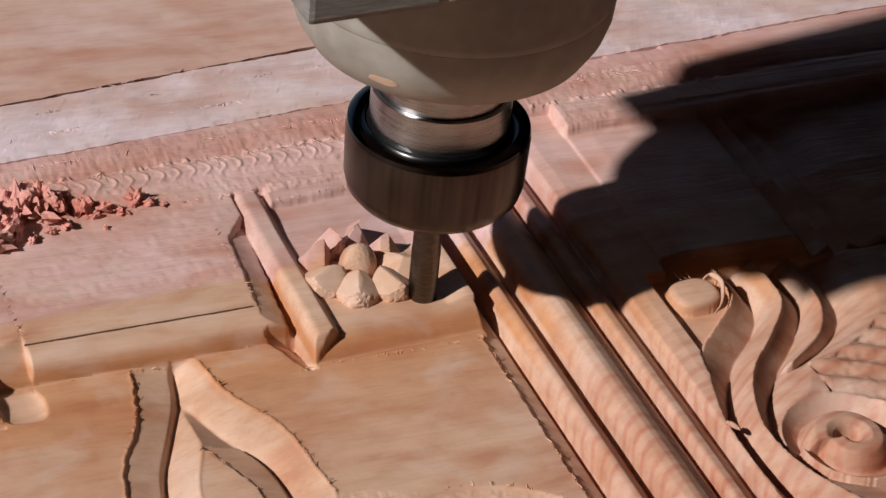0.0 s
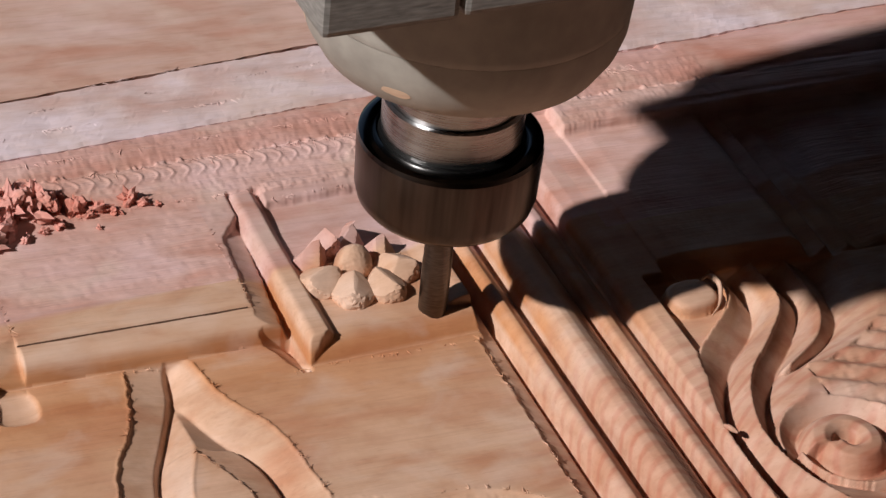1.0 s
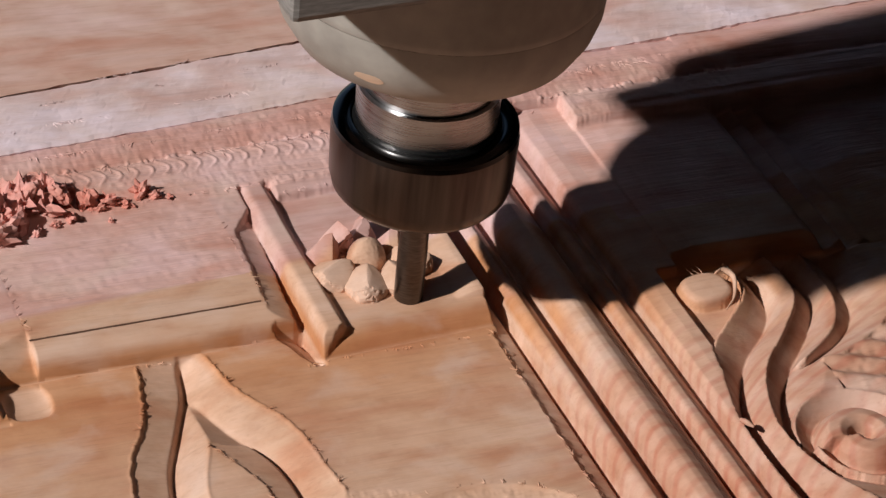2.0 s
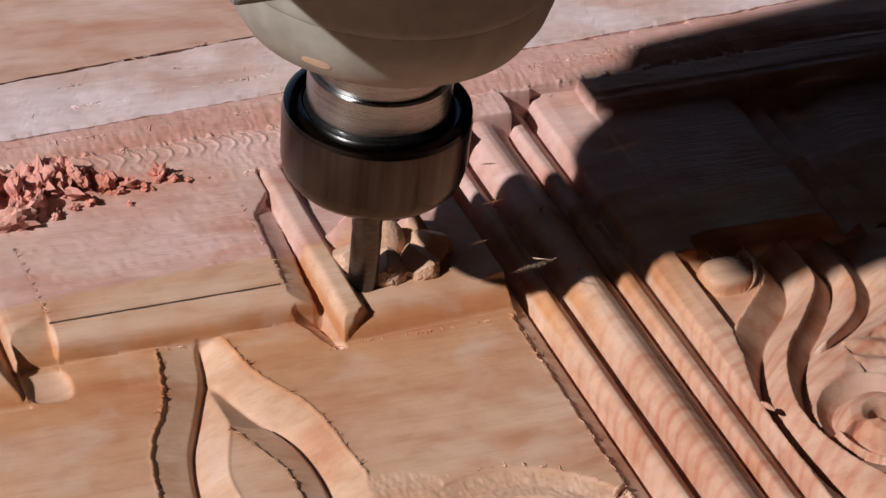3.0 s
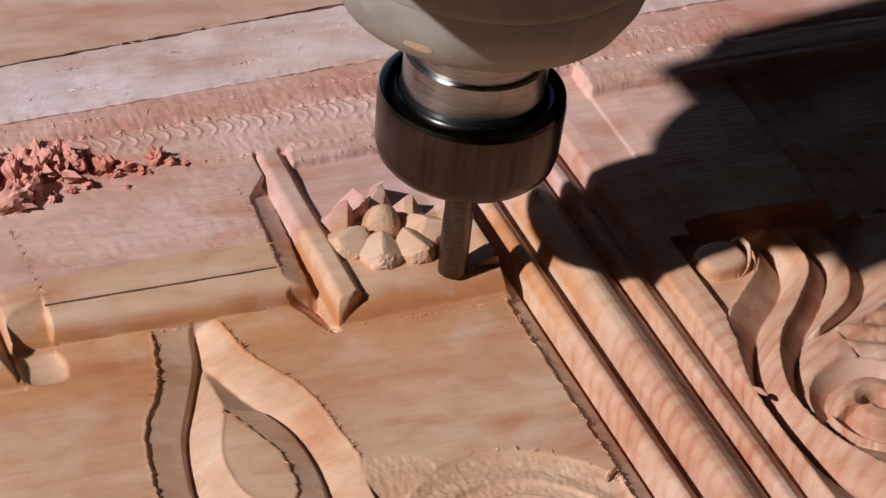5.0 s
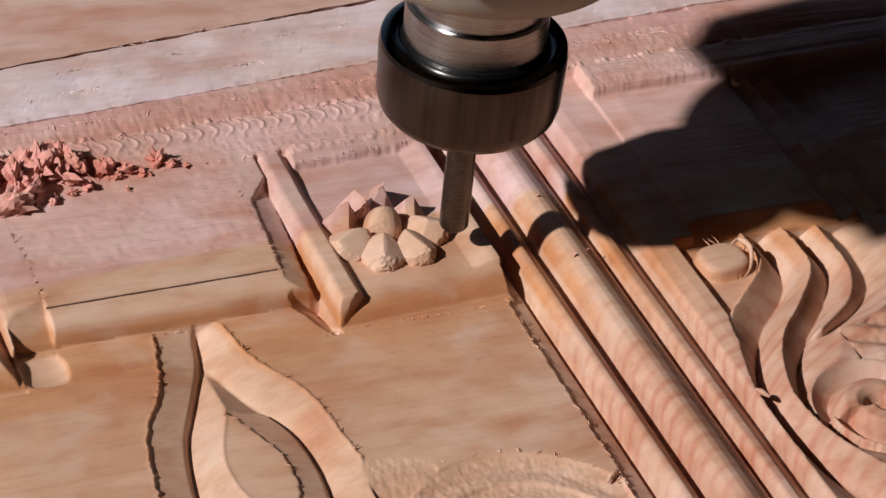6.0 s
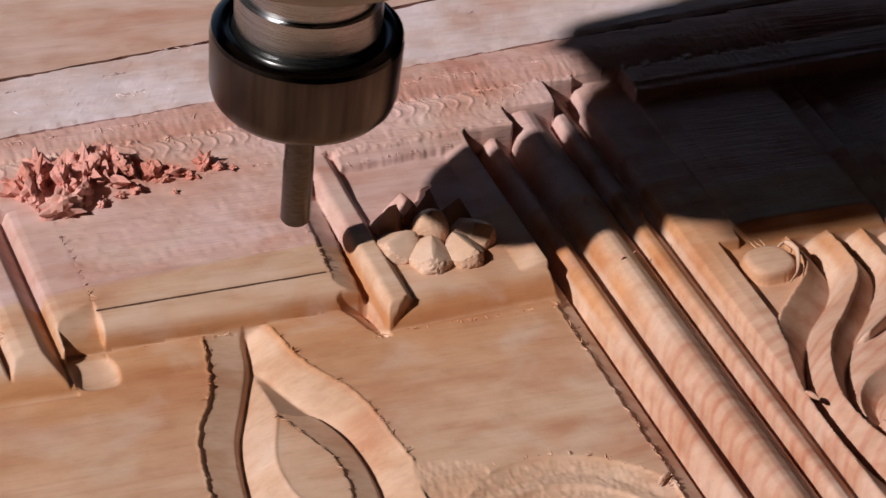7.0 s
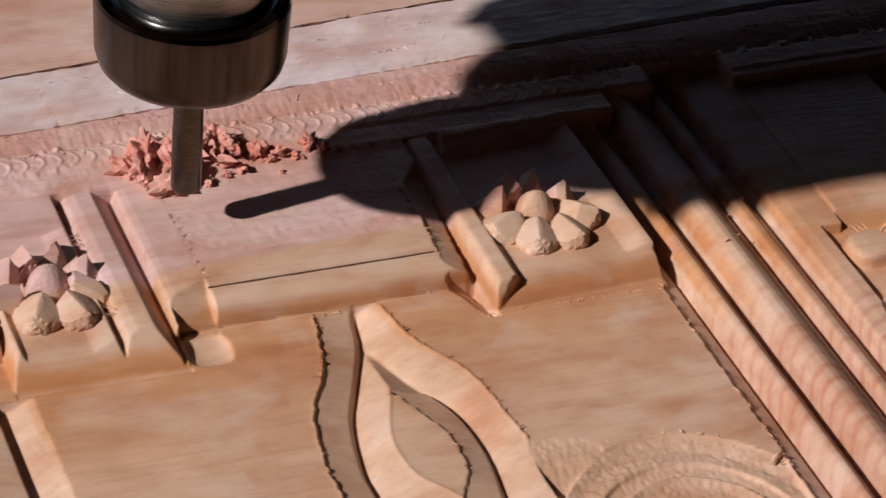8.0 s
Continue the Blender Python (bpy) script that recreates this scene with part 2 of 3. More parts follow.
def leaf_lines(y, jag):
    """The six lines of the leaf: outer edge, first groove, inner edges, second groove, far edge."""
    v = along(((-35.6, 12), (-36.7, 6), (-38.0, 0), (-40.5, -8.9), (-45.2, -18), (-47.8, -25), (-49.6, -38), (-49.2, -50), (-47, -70)), y) + jag
    w = along(((-26.2, 16), (-26.9, 12.8), (-28.4, 3.8), (-29.9, -2.4), (-34.2, -12), (-38.7, -22), (-41.3, -33), (-41.8, -42), (-38.8, -70)), y)
    z = along(((-30.0, -12), (-30.4, -18.2), (-34.0, -27.4), (-35.3, -34), (-34.2, -41.8), (-29.8, -47.6), (-23, -58)), y)
    q = along(((-31.0, -14), (-30.4, -18.2), (-27.3, -24.8), (-23.8, -33.1), (-24.3, -42.6), (-27.8, -49.6), (-30, -62)), y) + 0.7 * jag
    g = along(((-30.4, 2), (-29.0, -1.4), (-24.3, -13.6), (-18.9, -23.3), (-17.4, -33.6), (-18.2, -46), (-21.4, -70)), y)
    e = along(((-23.4, 12), (-23.0, 6.6), (-20.4, -4.8), (-13.5, -17), (-11.2, -31), (-10.2, -38), (-10.5, -48), (-14, -70)), y) + 0.6 * jag
    return v, w, z, q, g, e


def relief(x, y):
    n1 = value_noise(x, y, 1.3, 1)
    jag = 0.30 * value_noise(y, y * 0, 1.1, 2) + 0.22 * value_noise(y, y * 0, 0.45, 3)
    jagx = 0.30 * value_noise(x, x * 0, 1.1, 12) + 0.22 * value_noise(x, x * 0, 0.45, 13)
    yr = y - 0.028 * x
    yl = y - 0.05 * x + jagx * 0.8
    # the long rail, from the field up to the pink back
    h = np.interp(yr, (-300, 7.9, 8.2, 8.4, 8.7, 9.3, 10.2, 11.6, 13.4, 14.9, 15.35, 15.7, 19, 23, 24, 400),
                  (0, -0.05, -0.6, -0.4, 0.7, 2.1, 3.3, 4.1, 4.6, 4.75, 4.0, 5.0, 5.1, 5.05, 5.0, 5.0))
    ledge = np.interp(yl, (50, 51.5, 53, 58.5, 59.3, 64.8, 65.6, 66.8, 70, 73, 400), (0, 0.2, 0.5, 0.5, 0.9, 1.0, 0.4, 0.9, 1.7, 2.0, 2.1))
    h = h + ledge + 0.07 * n1 * (yr > 24) + 0.05 * value_noise(x, y * 4, 5, 31) * (yr > 24)
    arc = ((x * 0.95 + 0.32 * (yl - 62) ** 2) / 3.4) % 1.0
    h = h + np.where((yl > 59.6) & (yl < 64.6) & (x < 48), 0.4 * np.exp(-(arc - 0.5) ** 2 / 0.006), 0)
    torn = value_noise(x * 2.2, y, 1.6, 51) + 0.6 * value_noise(x * 3, y * 1.3, 0.8, 52)
    h = h + np.where((yl > 48.6) & (yl < 53.4) & (x > 8), 0.55 * np.clip(np.sin((yl - 48.6) / 4.8 * math.pi), 0, 1) ** 0.5 + 0.16 * torn, 0)
    h = h + np.where((yl > 53.4) & (yl < 74), 0.07 * torn, 0)
    lip = np.clip(value_noise(x, x * 0, 1.4, 61) + 0.7 * value_noise(x, x * 0, 0.6, 62), 0, 1)
    h = h + np.where((yl > 64.6) & (yl < 66.6), 0.9 * lip * np.sin((yl - 64.6) / 2.0 * math.pi), 0)
    # the leaf
    v, w, z, q, g, e = leaf_lines(y, jag)
    d1, d2 = 4.3, 3.9
    t1 = ramp01(x, v - jag, w)
    left = -0.6 * (x > v) - (d1 - 2.2) * t1 - 1.6 * ramp01(t1, 0.86, 1.0)
    up1 = -d1 + d1 * ramp01(x, w + 0.3 - 0.3 * (y < -1.4), np.where(y > -1.4, e, np.maximum(z, w + 1.0))) ** 0.75
    mid = np.clip((y + 18.2) / 16.8, 0, 1)
    ridge_x, ridge_z = -30.4 + 1.2 * mid, -0.05 - 4.6 * mid ** 1.2
    neck = np.where(x < ridge_x, -d1 + (d1 + ridge_z) * ramp01(x, w + 0.1, ridge_x) ** 0.8, ridge_z + (-d2 - ridge_z) * ramp01(x, ridge_x, g))
    up1 = np.where((y <= -1.4) & (y > -18.2), neck, up1)
    t2 = ramp01(x, q, g)
    down2 = -0.55 * (x > q) - (d2 - 1.95) * t2 - 1.4 * ramp01(t2, 0.84, 1.0)
    up2 = -d2 + d2 * ramp01(x, g + 0.05, e) ** 0.75
    leaf = np.where(x < v, 0, np.where(x < w, left, up1))
    leaf = np.where((y <= -18.2) & (x > z), np.where(x < q, 0, np.where(x < g, down2, leaf)), leaf)
    leaf = np.where((y <= -1.4) & (x > g), up2, leaf)
    leaf = np.where(x > e, 0, leaf)
    h = np.where((yr < 8.2) & (y > -70) & (x > -53) & (x < -8), np.where(leaf < -0.01, leaf * (1 - 0.55 * ramp01(yr, 4.5, 8.2) ** 2), h), h)
    burr = 0.5 + 0.5 * value_noise(y * 2.0, x * 0, 1.0, 71)
    crest = 0.34 * np.exp(-((x - e - 0.15) / 0.32) ** 2) + 0.20 * np.exp(-((x - z + 0.1) / 0.3) ** 2) * (y < -18.6) * (x < q) + 0.18 * np.exp(-((x - v + 0.25) / 0.3) ** 2)
    h = np.where((yr < 7.0) & (y > -56) & (x > -53) & (x < -8), h + crest * (0.5 + burr), h)
    # medallion and the block beside it
    r = medallion_r(x, y)
    ring = np.interp(r, (0, 15, 17.5, 18.2, 21, 21.5, 25, 28.3, 28.8), (-2.2, -1.6, -0.6, -1.8, -1.6, -0.9, -1.3, -0.5, 0))
    ring = ring + (0.10 * value_noise(x, y, 0.7, 4) + 0.09 * value_noise(x * 2.5, y, 1.1, 44)) * (r < 28)
    h = np.where((r < 28.8) & (x < 36.8), ring, h)
    r2 = np.hypot(x + 9, y + 62)
    blk = np.interp(r2, (0, 10, 16, 19, 22, 24), (-2.6, -2.3, -1.0, -0.4, -0.35, 0)) + 0.10 * value_noise(x * 2.5, y, 1.1, 14)
    h = np.where((r2 < 24) & (x > -11) & (x < 2.6) & (r >= 28.0), np.minimum(h, blk), h)
    # first rosette box
    floor = 3.0
    slope = np.interp(y - 0.06 * x + 0.06 * jagx, (-0.6, -0.35, 0.0, 1.8, 4.0, 4.5), (0, -0.5, -0.2, 1.5, floor - 0.25, floor))
    strip = np.interp(x, (-0.35, -0.15, 0.3, 0.9, 1.6, 4.7, 5.0, 7.0, 7.2), (0.4, 2.6, 4.3, 5.0, 5.2, 5.2, 4.9, floor - 0.5, floor))
    strip = np.minimum(strip, -0.4 + (y + 0.4) * 1.7)
    bevel = np.interp(x, (32.0, 32.4, 36.6, 38.0, 38.4), (floor, floor + 0.15, 4.6, 4.7, 4.5))
    bevel = np.minimum(bevel, floor + 0.1 + np.clip(y - 3.0, 0, 9) * 0.6)
    yb = y - 0.085 * x + 0.5 * jagx
    back = np.interp(yb, (47.0, 47.8, 50.5), (floor, 4.6, 5.3))
    inside = np.maximum(np.maximum(np.where(x < 7.2, strip, floor), np.where(x > 32, bevel, floor)), np.where(yb > 47, back, floor))
    inside = np.where((y < 8.0) & (x > y * 1.3 + 0.2), np.minimum(inside, slope), inside)
    inside = np.where((y < 6.0) & (x <= y * 1.3 + 0.2) & (x < 7.2), strip, inside)
    gj = x + jag - 0.08 * np.clip(y - 16, -6, 26)
    groove = np.interp(gj, (-7.7, -7.45, -2.2, -1.3, -0.6), (5.2, 4.4, 2.2, -0.6, -1.0))
    h = np.where((gj >= -7.7) & (x < -0.2) & (yr > 9.6) & (y < 45 + 1.2 * (x + 0.2) + jag), np.minimum(h, groove), h)
    slant = x + 0.478 * (y - 7.5) + jag
    notch = np.interp(slant, (-6.8, -6.5, -1.6, -1.2), (0, -0.6, -3.2, -4.4))
    h = np.where((slant > -6.8) & (x < -0.2) & (yr <= 9.7) & (y > -1.8), np.minimum(h, notch), h)
    h = np.where((x >= -0.25) & (x < 38.4) & (y > -0.7) & (yb < 50.5), inside, h)
    head = strip + 0.5 * ramp01(y, 38, 44) - 0.9 * ramp01(yb, 50.8, 52.4) ** 2
    h = np.where((x >= -0.25) & (x < 7.2) & (y > 38) & (yb < 52.4), np.where(yb > 47, head, np.maximum(head, floor)), h)
    # ribs of the pilaster
    rib = np.interp(x + np.where((x > 36) & (x < 38.6), jag, 0), [a for a, _ in RIB_NODES], [b for _, b in RIB_NODES])
    top = np.where(x < 50.8, 54, np.where(x < 63.9, 60.5, np.where(x < 71.7, 68, 69.3)))
    on = (x > np.where(y < 0.2, 36.3, 38.35)) & (x < 84) & (y < top) & ((x < 79) | (y > 8))
    h = np.where(on, rib + 0.5 * ramp01(y, top - 6, top) ** 2, h)
    # scroll leaves
    b1 = along(((99.5, 9), (100.8, 5.3), (100.4, -4.0), (96.0, -11), (87.7, -18.6), (82.0, -26.6), (77.4, -36.6), (76.2, -46), (78, -58.8), (83, -72)), y)
    l1 = along(((95.0, 8), (95.0, 4.8), (93.9, -3), (79.9, -16.5), (76.8, -26.2), (73.6, -38.2), (73.2, -50), (73.2, -72)), y) + 0.4 * jag
    b2 = along(((109.5, 10), (110.7, 6.1), (111.1, -4.6), (104.2, -14.8), (94.9, -24.2), (87.8, -33.6), (84.2, -44), (86, -51.6), (92, -57.4), (104, -62)), y)
    l2 = along(((105.5, 8), (106.1, 3.9), (105.4, -5.8), (97.4, -15.8), (88.1, -25.2), (83.0, -35.1), (81.0, -45.5), (84.0, -57.7), (92, -70)), y)
    b3 = along(((119.5, 8), (120.1, 1.2), (118.2, -9), (114.8, -14.2), (107.9, -19.4), (96.3, -25)), y)
    l3 = along(((114.5, 8), (114.8, 0.2), (114.1, -7.8), (108.8, -16.6), (97.3, -24.6)), y)
    sv = np.zeros_like(x)
    for bb, ll, nxt, dd, on3, tp in ((b1, l1, l2, 5.8, True, 2.4), (b2, l2, np.where(y > -24, l3, b2 + 9), 4.9, True, 1.2), (b3, l3, b3 + 10, 3.8, y > -25, 0.8)):
        wall = tp - 0.3 * (x > ll) - (dd - 0.3) * ramp01(x, ll, bb) ** 1.1
        rise = tp - dd + (dd - 0.4 * (tp > 1)) * ramp01(x, bb + 0.05, np.maximum(bb + 2.0, np.minimum(nxt, bb + 10))) ** 0.6
        sv = np.where(on3 & (x >= ll) & (x < bb), wall, np.where(on3 & (x >= bb), rise, sv))
    cx, cy = 98.3, -48.5
    rr, aa = np.hypot(x - cx, y - cy), np.arctan2(y - cy, x - cx)
    cr = rr - 1.6 * (aa / math.pi)
    coil = np.interp(cr, (0, 1.6, 2.3, 4.2, 6.6, 8.4, 8.9, 10.5, 13.5), (-3.6, -3.2, 0.2, 1.3, 0.9, -1.6, -3.4, -2.4, 0.3))
    sv = np.where(cr < 13.5, np.minimum(coil, np.where(cr > 9, np.maximum(sv, coil), 9)), sv)
    folds = 0.5 + 0.55 * np.sin((y + 0.45 * x) * 0.95) + 0.15 * n1
    sv = np.where((cr >= 13.5) & (x > np.where(y > -25, b3 + 10, 101)) & (y < -14), folds, sv)
    h = np.where((x > np.maximum(l1, 73.0)) & (y < 8), sv, h)
    u1, u2 = (x - 86.8) + 0.1 * y, (y - 0.2) - 0.12 * (x - 86.8)
    nu = (np.abs(u1) / 6.0) ** 2.6 + (np.abs(u2) / 5.0) ** 2.6
    h = np.where(nu < 1, np.maximum(h, np.interp(nu, (0, 0.5, 0.85, 1.0), (3.2, 3.0, 2.4, 0.8))), h)
    side = np.interp(x, (84, 84.4, 88, 90, 118, 120, 121, 126, 127, 133, 134, 142, 143), (2.6, 3.0, 3.2, 3.4, 3.4, 2.4, 0, 1.6, -0.4, 1.6, -0.4, 1.6, 2))
    side = np.minimum(side, np.interp(y, (8, 9, 14), (0.2, 0.8, 4)))
    edge = 59.6 + 0.05 * (x - 84) + 0.3 * jagx
    h = np.where((x >= 84) & (y >= 8), side + (np.maximum(h, 5.0) - side) * ramp01(y, edge, edge + 1.1), h)
    # second rosette box and the strips beside it
    p2 = np.interp(x + np.where(x > -60, jag, 0), (-99.0, -97.5, -96.5, -95.6, -83.0, -79.0, -78.2, -77.0, -76.7, -75.6, -73.6, -70.3, -70.0, -66.3, -65.9, -65.6, -65.0, -63.4, -57.2, -56.8),
                   (0.5, 3.6, 4.2, floor, floor, 4.1, 4.3, 1.6, 2.6, 4.2, 4.8, 4.9, 4.6, 0.9, 0.7, 3.2, 4.3, 4.7, 5.05, 5.0))
    p2 = np.where((x > -66.4) & (y < 4.8), np.minimum(p2, 0.2), p2)
    p2 = np.where((y > 38) & (x < -78.4), np.maximum(p2, np.interp(y, (38, 39, 50), (floor, 4.7, 5))), p2)
    front2 = np.interp(y + 0.06 * jagx, (-4.8, -4.4, -3.6, -1.5, 1.2, 2.0, 5.0), (0, -0.5, -0.2, 1.3, floor, floor + 0.6, 5.2))
    front3 = np.interp(y + (x + 61) * -0.35, (4.0, 6.0, 14.5, 16), (-0.3, 0.6, 5.0, 5.2))
    p2 = np.where(x < -65.2, np.minimum(p2, front2), np.minimum(p2, front3))
    h = np.where((x > -99) & (x < -56.8) & (y > np.where(x < -65.2, -4.7, 4.6)) & (y < 48), np.where(x > -65.2, np.minimum(p2, h + 9 * (yr > 15)), p2), h)
    rn = np.maximum(np.abs(x + 60.4) / 4.6, 0) ** 3 + (np.abs(y - 1.0) / 4.8) ** 3
    h = np.where((rn < 1) & (x > -65.1), -1.5 * np.clip(1 - rn, 0, 1) ** 0.45, h)
    low = np.interp(x + np.where(x > -98, jag, 0), (-135, -112, -103.6, -103.0, -102.4, -96.4, -96.2), (0.5, 0.3, -0.8, -3.6, -3.2, -0.2, 0))
    h = np.where((y < -5.2) & (x < -96.2), low, h)
    # the worn gap before the next strip
    h = np.where(y - 0.09 * x + 0.25 * jagx > 75.2, h - 1.2, h)
    # tool marks and faint waviness of the cut ground
    return h + 0.02 * value_noise(x, y, 0.6, 9) + 0.05 * value_noise(x, y, 7, 10)


def part_of(x, y):
    """Which carved part a spot belongs to."""
    k = np.zeros(x.shape, int)
    yr = y - 0.028 * x
    yb = y - 0.085 * x
    k[(yr > 8.5) & (yr < 24)] = 1
    k[yr >= 24] = 2
    k[y - 0.05 * x > 66.0] = 13
    k[(x > -7.7) & (x < 38.4) & (y > -0.7) & (yb < 50.5)] = 3
    edges = (36.6, 43.1, 50.8, 63.9, 71.7, 79.0)
    tops = (0.2, 54, 60.5, 68, 69.3)
    for n, (a, b, t) in enumerate(zip(edges, edges[1:], tops)):
        k[(x >= a) & (x < b) & (y < t) & ((x > 38.4) | (y < 0.2))] = 4 + n
    k[(x >= 38.4) & (x < 43.1) & (y >= 0.2) & (y < 54)] = 4
    l1 = along(((95.0, 8), (95.0, 4.8), (93.9, -3), (79.9, -16.5), (76.8, -26.2), (73.6, -38.2), (73.2, -50), (73.2, -72)), y)
    k[(x > np.maximum(l1, 73.0)) & (y < 8)] = 9
    k[(x > -99) & (x < -56.8) & (y > np.where(x < -65.2, -4.7, 4.6)) & (y < 48)] = 10
    k[(medallion_r(x, y) < 28.8) & (x < 36.6)] = 11
    v, w, z, q, g, e = leaf_lines(y, 0)
    k[(x > v - 0.8) & (x < e + 0.8) & (yr < 8.5) & (y > -70) & (k == 0)] = 12
    return k


PART_NAMES = {0: ("field", "smooth tan flat ground of the carving"), 1: ("rail", "rounded tan rail"), 2: ("back_ledge", "rough pink ledge with tool marks"),
              3: ("rosette_box", "recessed square box with bevelled rim"), 4: ("edge_cove", ""), 5: ("rib", ""), 6: ("rib", "wide half-round rib"), 7: ("rib", ""), 8: ("rib", ""),
              9: ("scroll", "curling leaf scroll"), 10: ("rosette_box", "recessed box with stepped strips"), 11: ("medallion", "rough round medallion"), 12: ("leaf", "leaf outlined by two swinging grooves"), 13: ("torn_band", "reddish torn band along the sawn edge")}


def spaced(lo, fine_lo, fine_hi, hi, step):
    mid = np.arange(fine_lo, fine_hi + step / 2, step)
    def grow(start, end):
        out, s, at = [], step, start
        while at < end:
            s *= 1.35
            at += s
            out.append(min(at, end))
        return out
    right = grow(fine_hi, hi)
    left = [-a for a in grow(-fine_lo, -lo)][::-1]
    return np.array(left + list(mid) + right)


def carved_panel():
    thing = tagged(new("carved_panel"), "pink and tan glued wooden panel carved with ribs, rosettes and leaves", "carved panel")
    gx, gy = spaced(-300, -112, 128, 330, 0.3), spaced(-260, -64, 82, 112, 0.3)
    X, Y = np.meshgrid(gx, gy, indexing="ij")
    Z = relief(X, Y)
    soft = Z.copy()
    soft[1:-1, 1:-1] = 0.5 * Z[1:-1, 1:-1] + 0.125 * (Z[:-2, 1:-1] + Z[2:, 1:-1] + Z[1:-1, :-2] + Z[1:-1, 2:])
    Z = soft
    K = part_of((X[:-1, :-1] + X[1:, 1:]) / 2, (Y[:-1, :-1] + Y[1:, 1:]) / 2)
    nx, ny = X.shape
    idx = np.arange(nx * ny).reshape(nx, ny)
    quads = np.stack([idx[:-1, :-1], idx[1:, :-1], idx[1:, 1:], idx[:-1, 1:]], -1)
    co = np.stack([X, Y, Z], -1).reshape(-1, 3) * MM
    for k, (name, label) in PART_NAMES.items():
        f = quads[K == k]
        if not len(f):
            continue
        used, inv = np.unique(f, return_inverse=True)
        me = bpy.data.meshes.new(name)
        me.vertices.add(len(used))
        me.vertices.foreach_set("co", co[used].ravel())
        me.loops.add(f.size)
        me.loops.foreach_set("vertex_index", inv.ravel().astype(np.int32))
        me.polygons.add(len(f))
        me.polygons.foreach_set("loop_start", np.arange(0, f.size, 4, dtype=np.int32))
        me.polygons.foreach_set("loop_total", np.full(len(f), 4, dtype=np.int32))
        me.polygons.foreach_set("use_smooth", np.ones(len(f), dtype=bool))
        me.update(calc_edges=True)
        me.materials.append({2: ROUGH_WOOD, 13: RED_WOOD}.get(k, WOOD))
        ob = new(name, me)
        ob.parent = thing
        tagged(ob, label)
    bm = bmesh.new()
    box(bm, (-0.3, -0.26, -0.024), (0.33, 0.112, -0.0075))
    part("core", bm, WOOD, thing)
    return thing


panel = carved_panel()


# ---- rosettes ----
def petal_mesh(name, seed, ragged):
    """A plump pointed petal about one unit long, cut in facets."""
    r = random.Random(seed)
    bm = bmesh.new()
    bmesh.ops.create_icosphere(bm, subdivisions=5, radius=1.0)
    for v in bm.verts:
        c = v.co
        s = 1.0 - 0.45 * max(0, -c.x) ** 1.5
        c.y *= 0.78 * s
        c.z *= 0.95
        if c.z > 0:
            c.z *= 1.0 + 0.18 * (1 - abs(c.y) * 1.4)
        c *= 1 + ragged * 0.22 * noise.noise(c * 2.3 + Vector((seed, 0, 0))) + ragged * 0.14 * noise.noise(c * 6 + Vector((0, seed, 0))) + 0.035 * noise.noise(c * 13 + Vector((seed, seed, 0)))
    planes = []
    if ragged > 0.5:
        planes = [(Vector((0.2, q, 0.55)).normalized(), 0.40) for q in (-0.9, 0.9)]
        planes += [(Vector((r.uniform(-1, 1), r.uniform(-1, 1), r.uniform(0.0, 0.7))).normalized(), r.uniform(0.40, 0.62)) for _ in range(4)]
    elif ragged > 0:
        planes = [(Vector((0.1, q, 0.9)).normalized(), 0.70) for q in (-0.6, 0.6)]
        planes.append((Vector((r.uniform(-1, 0.2), r.uniform(-1, 1), r.uniform(0.1, 0.6))).normalized(), r.uniform(0.58, 0.72)))
    for n, d in planes:
        for v in bm.verts:
            over = v.co.dot(n) - d
            if over > 0 and v.co.z > -0.2:
                v.co -= n * over * (0.98 if ragged > 0.5 else 0.85)
    me = bpy.data.meshes.new(name)
    bm.to_mesh(me)
    bm.free()
    me.materials.append(WOOD)
    me.polygons.foreach_set("use_smooth", [True] * len(me.polygons))
    return me


def rosette(cx, cy, z, turn, ragged_from):
    core = new("rosette", petal_mesh("rosette_heart", 1, 0.0))
    core.data.transform(Matrix.Diagonal((4.5 * MM, 5.4 * MM, 4.9 * MM, 1)))
    core.matrix_world = pose(cx * MM, cy * MM, (z + 0.2) * MM, 0, 0, 20)
    core.parent = panel
    tagged(core, "carved flower with a domed heart and plump petals")
    for n in range(8):
        a = turn + n * 45
        px, py = 9.0 * math.cos(radians(a)), 9.0 * math.sin(radians(a))
        rag = 0.9 if py > ragged_from else 0.4
        me = petal_mesh("petal", n + 3, rag)
        me.transform(Matrix.Diagonal((5.3 * MM, 6.0 * MM, (4.8 if rag < 0.5 else 6.6) * MM, 1)))
        ob = sharp(new("petal", me), 22)
        ob.parent = core
        ob.matrix_local = pose(0, 0, 0, 0, 0, -20) @ pose(px * MM, py * MM, -0.5 * MM, 0, 0, a)
    return core


rosette(18.0, 24.4, 3.1, 25, -2.5)
rosette(-86.5, 21.5, 3.1, 20, -6)


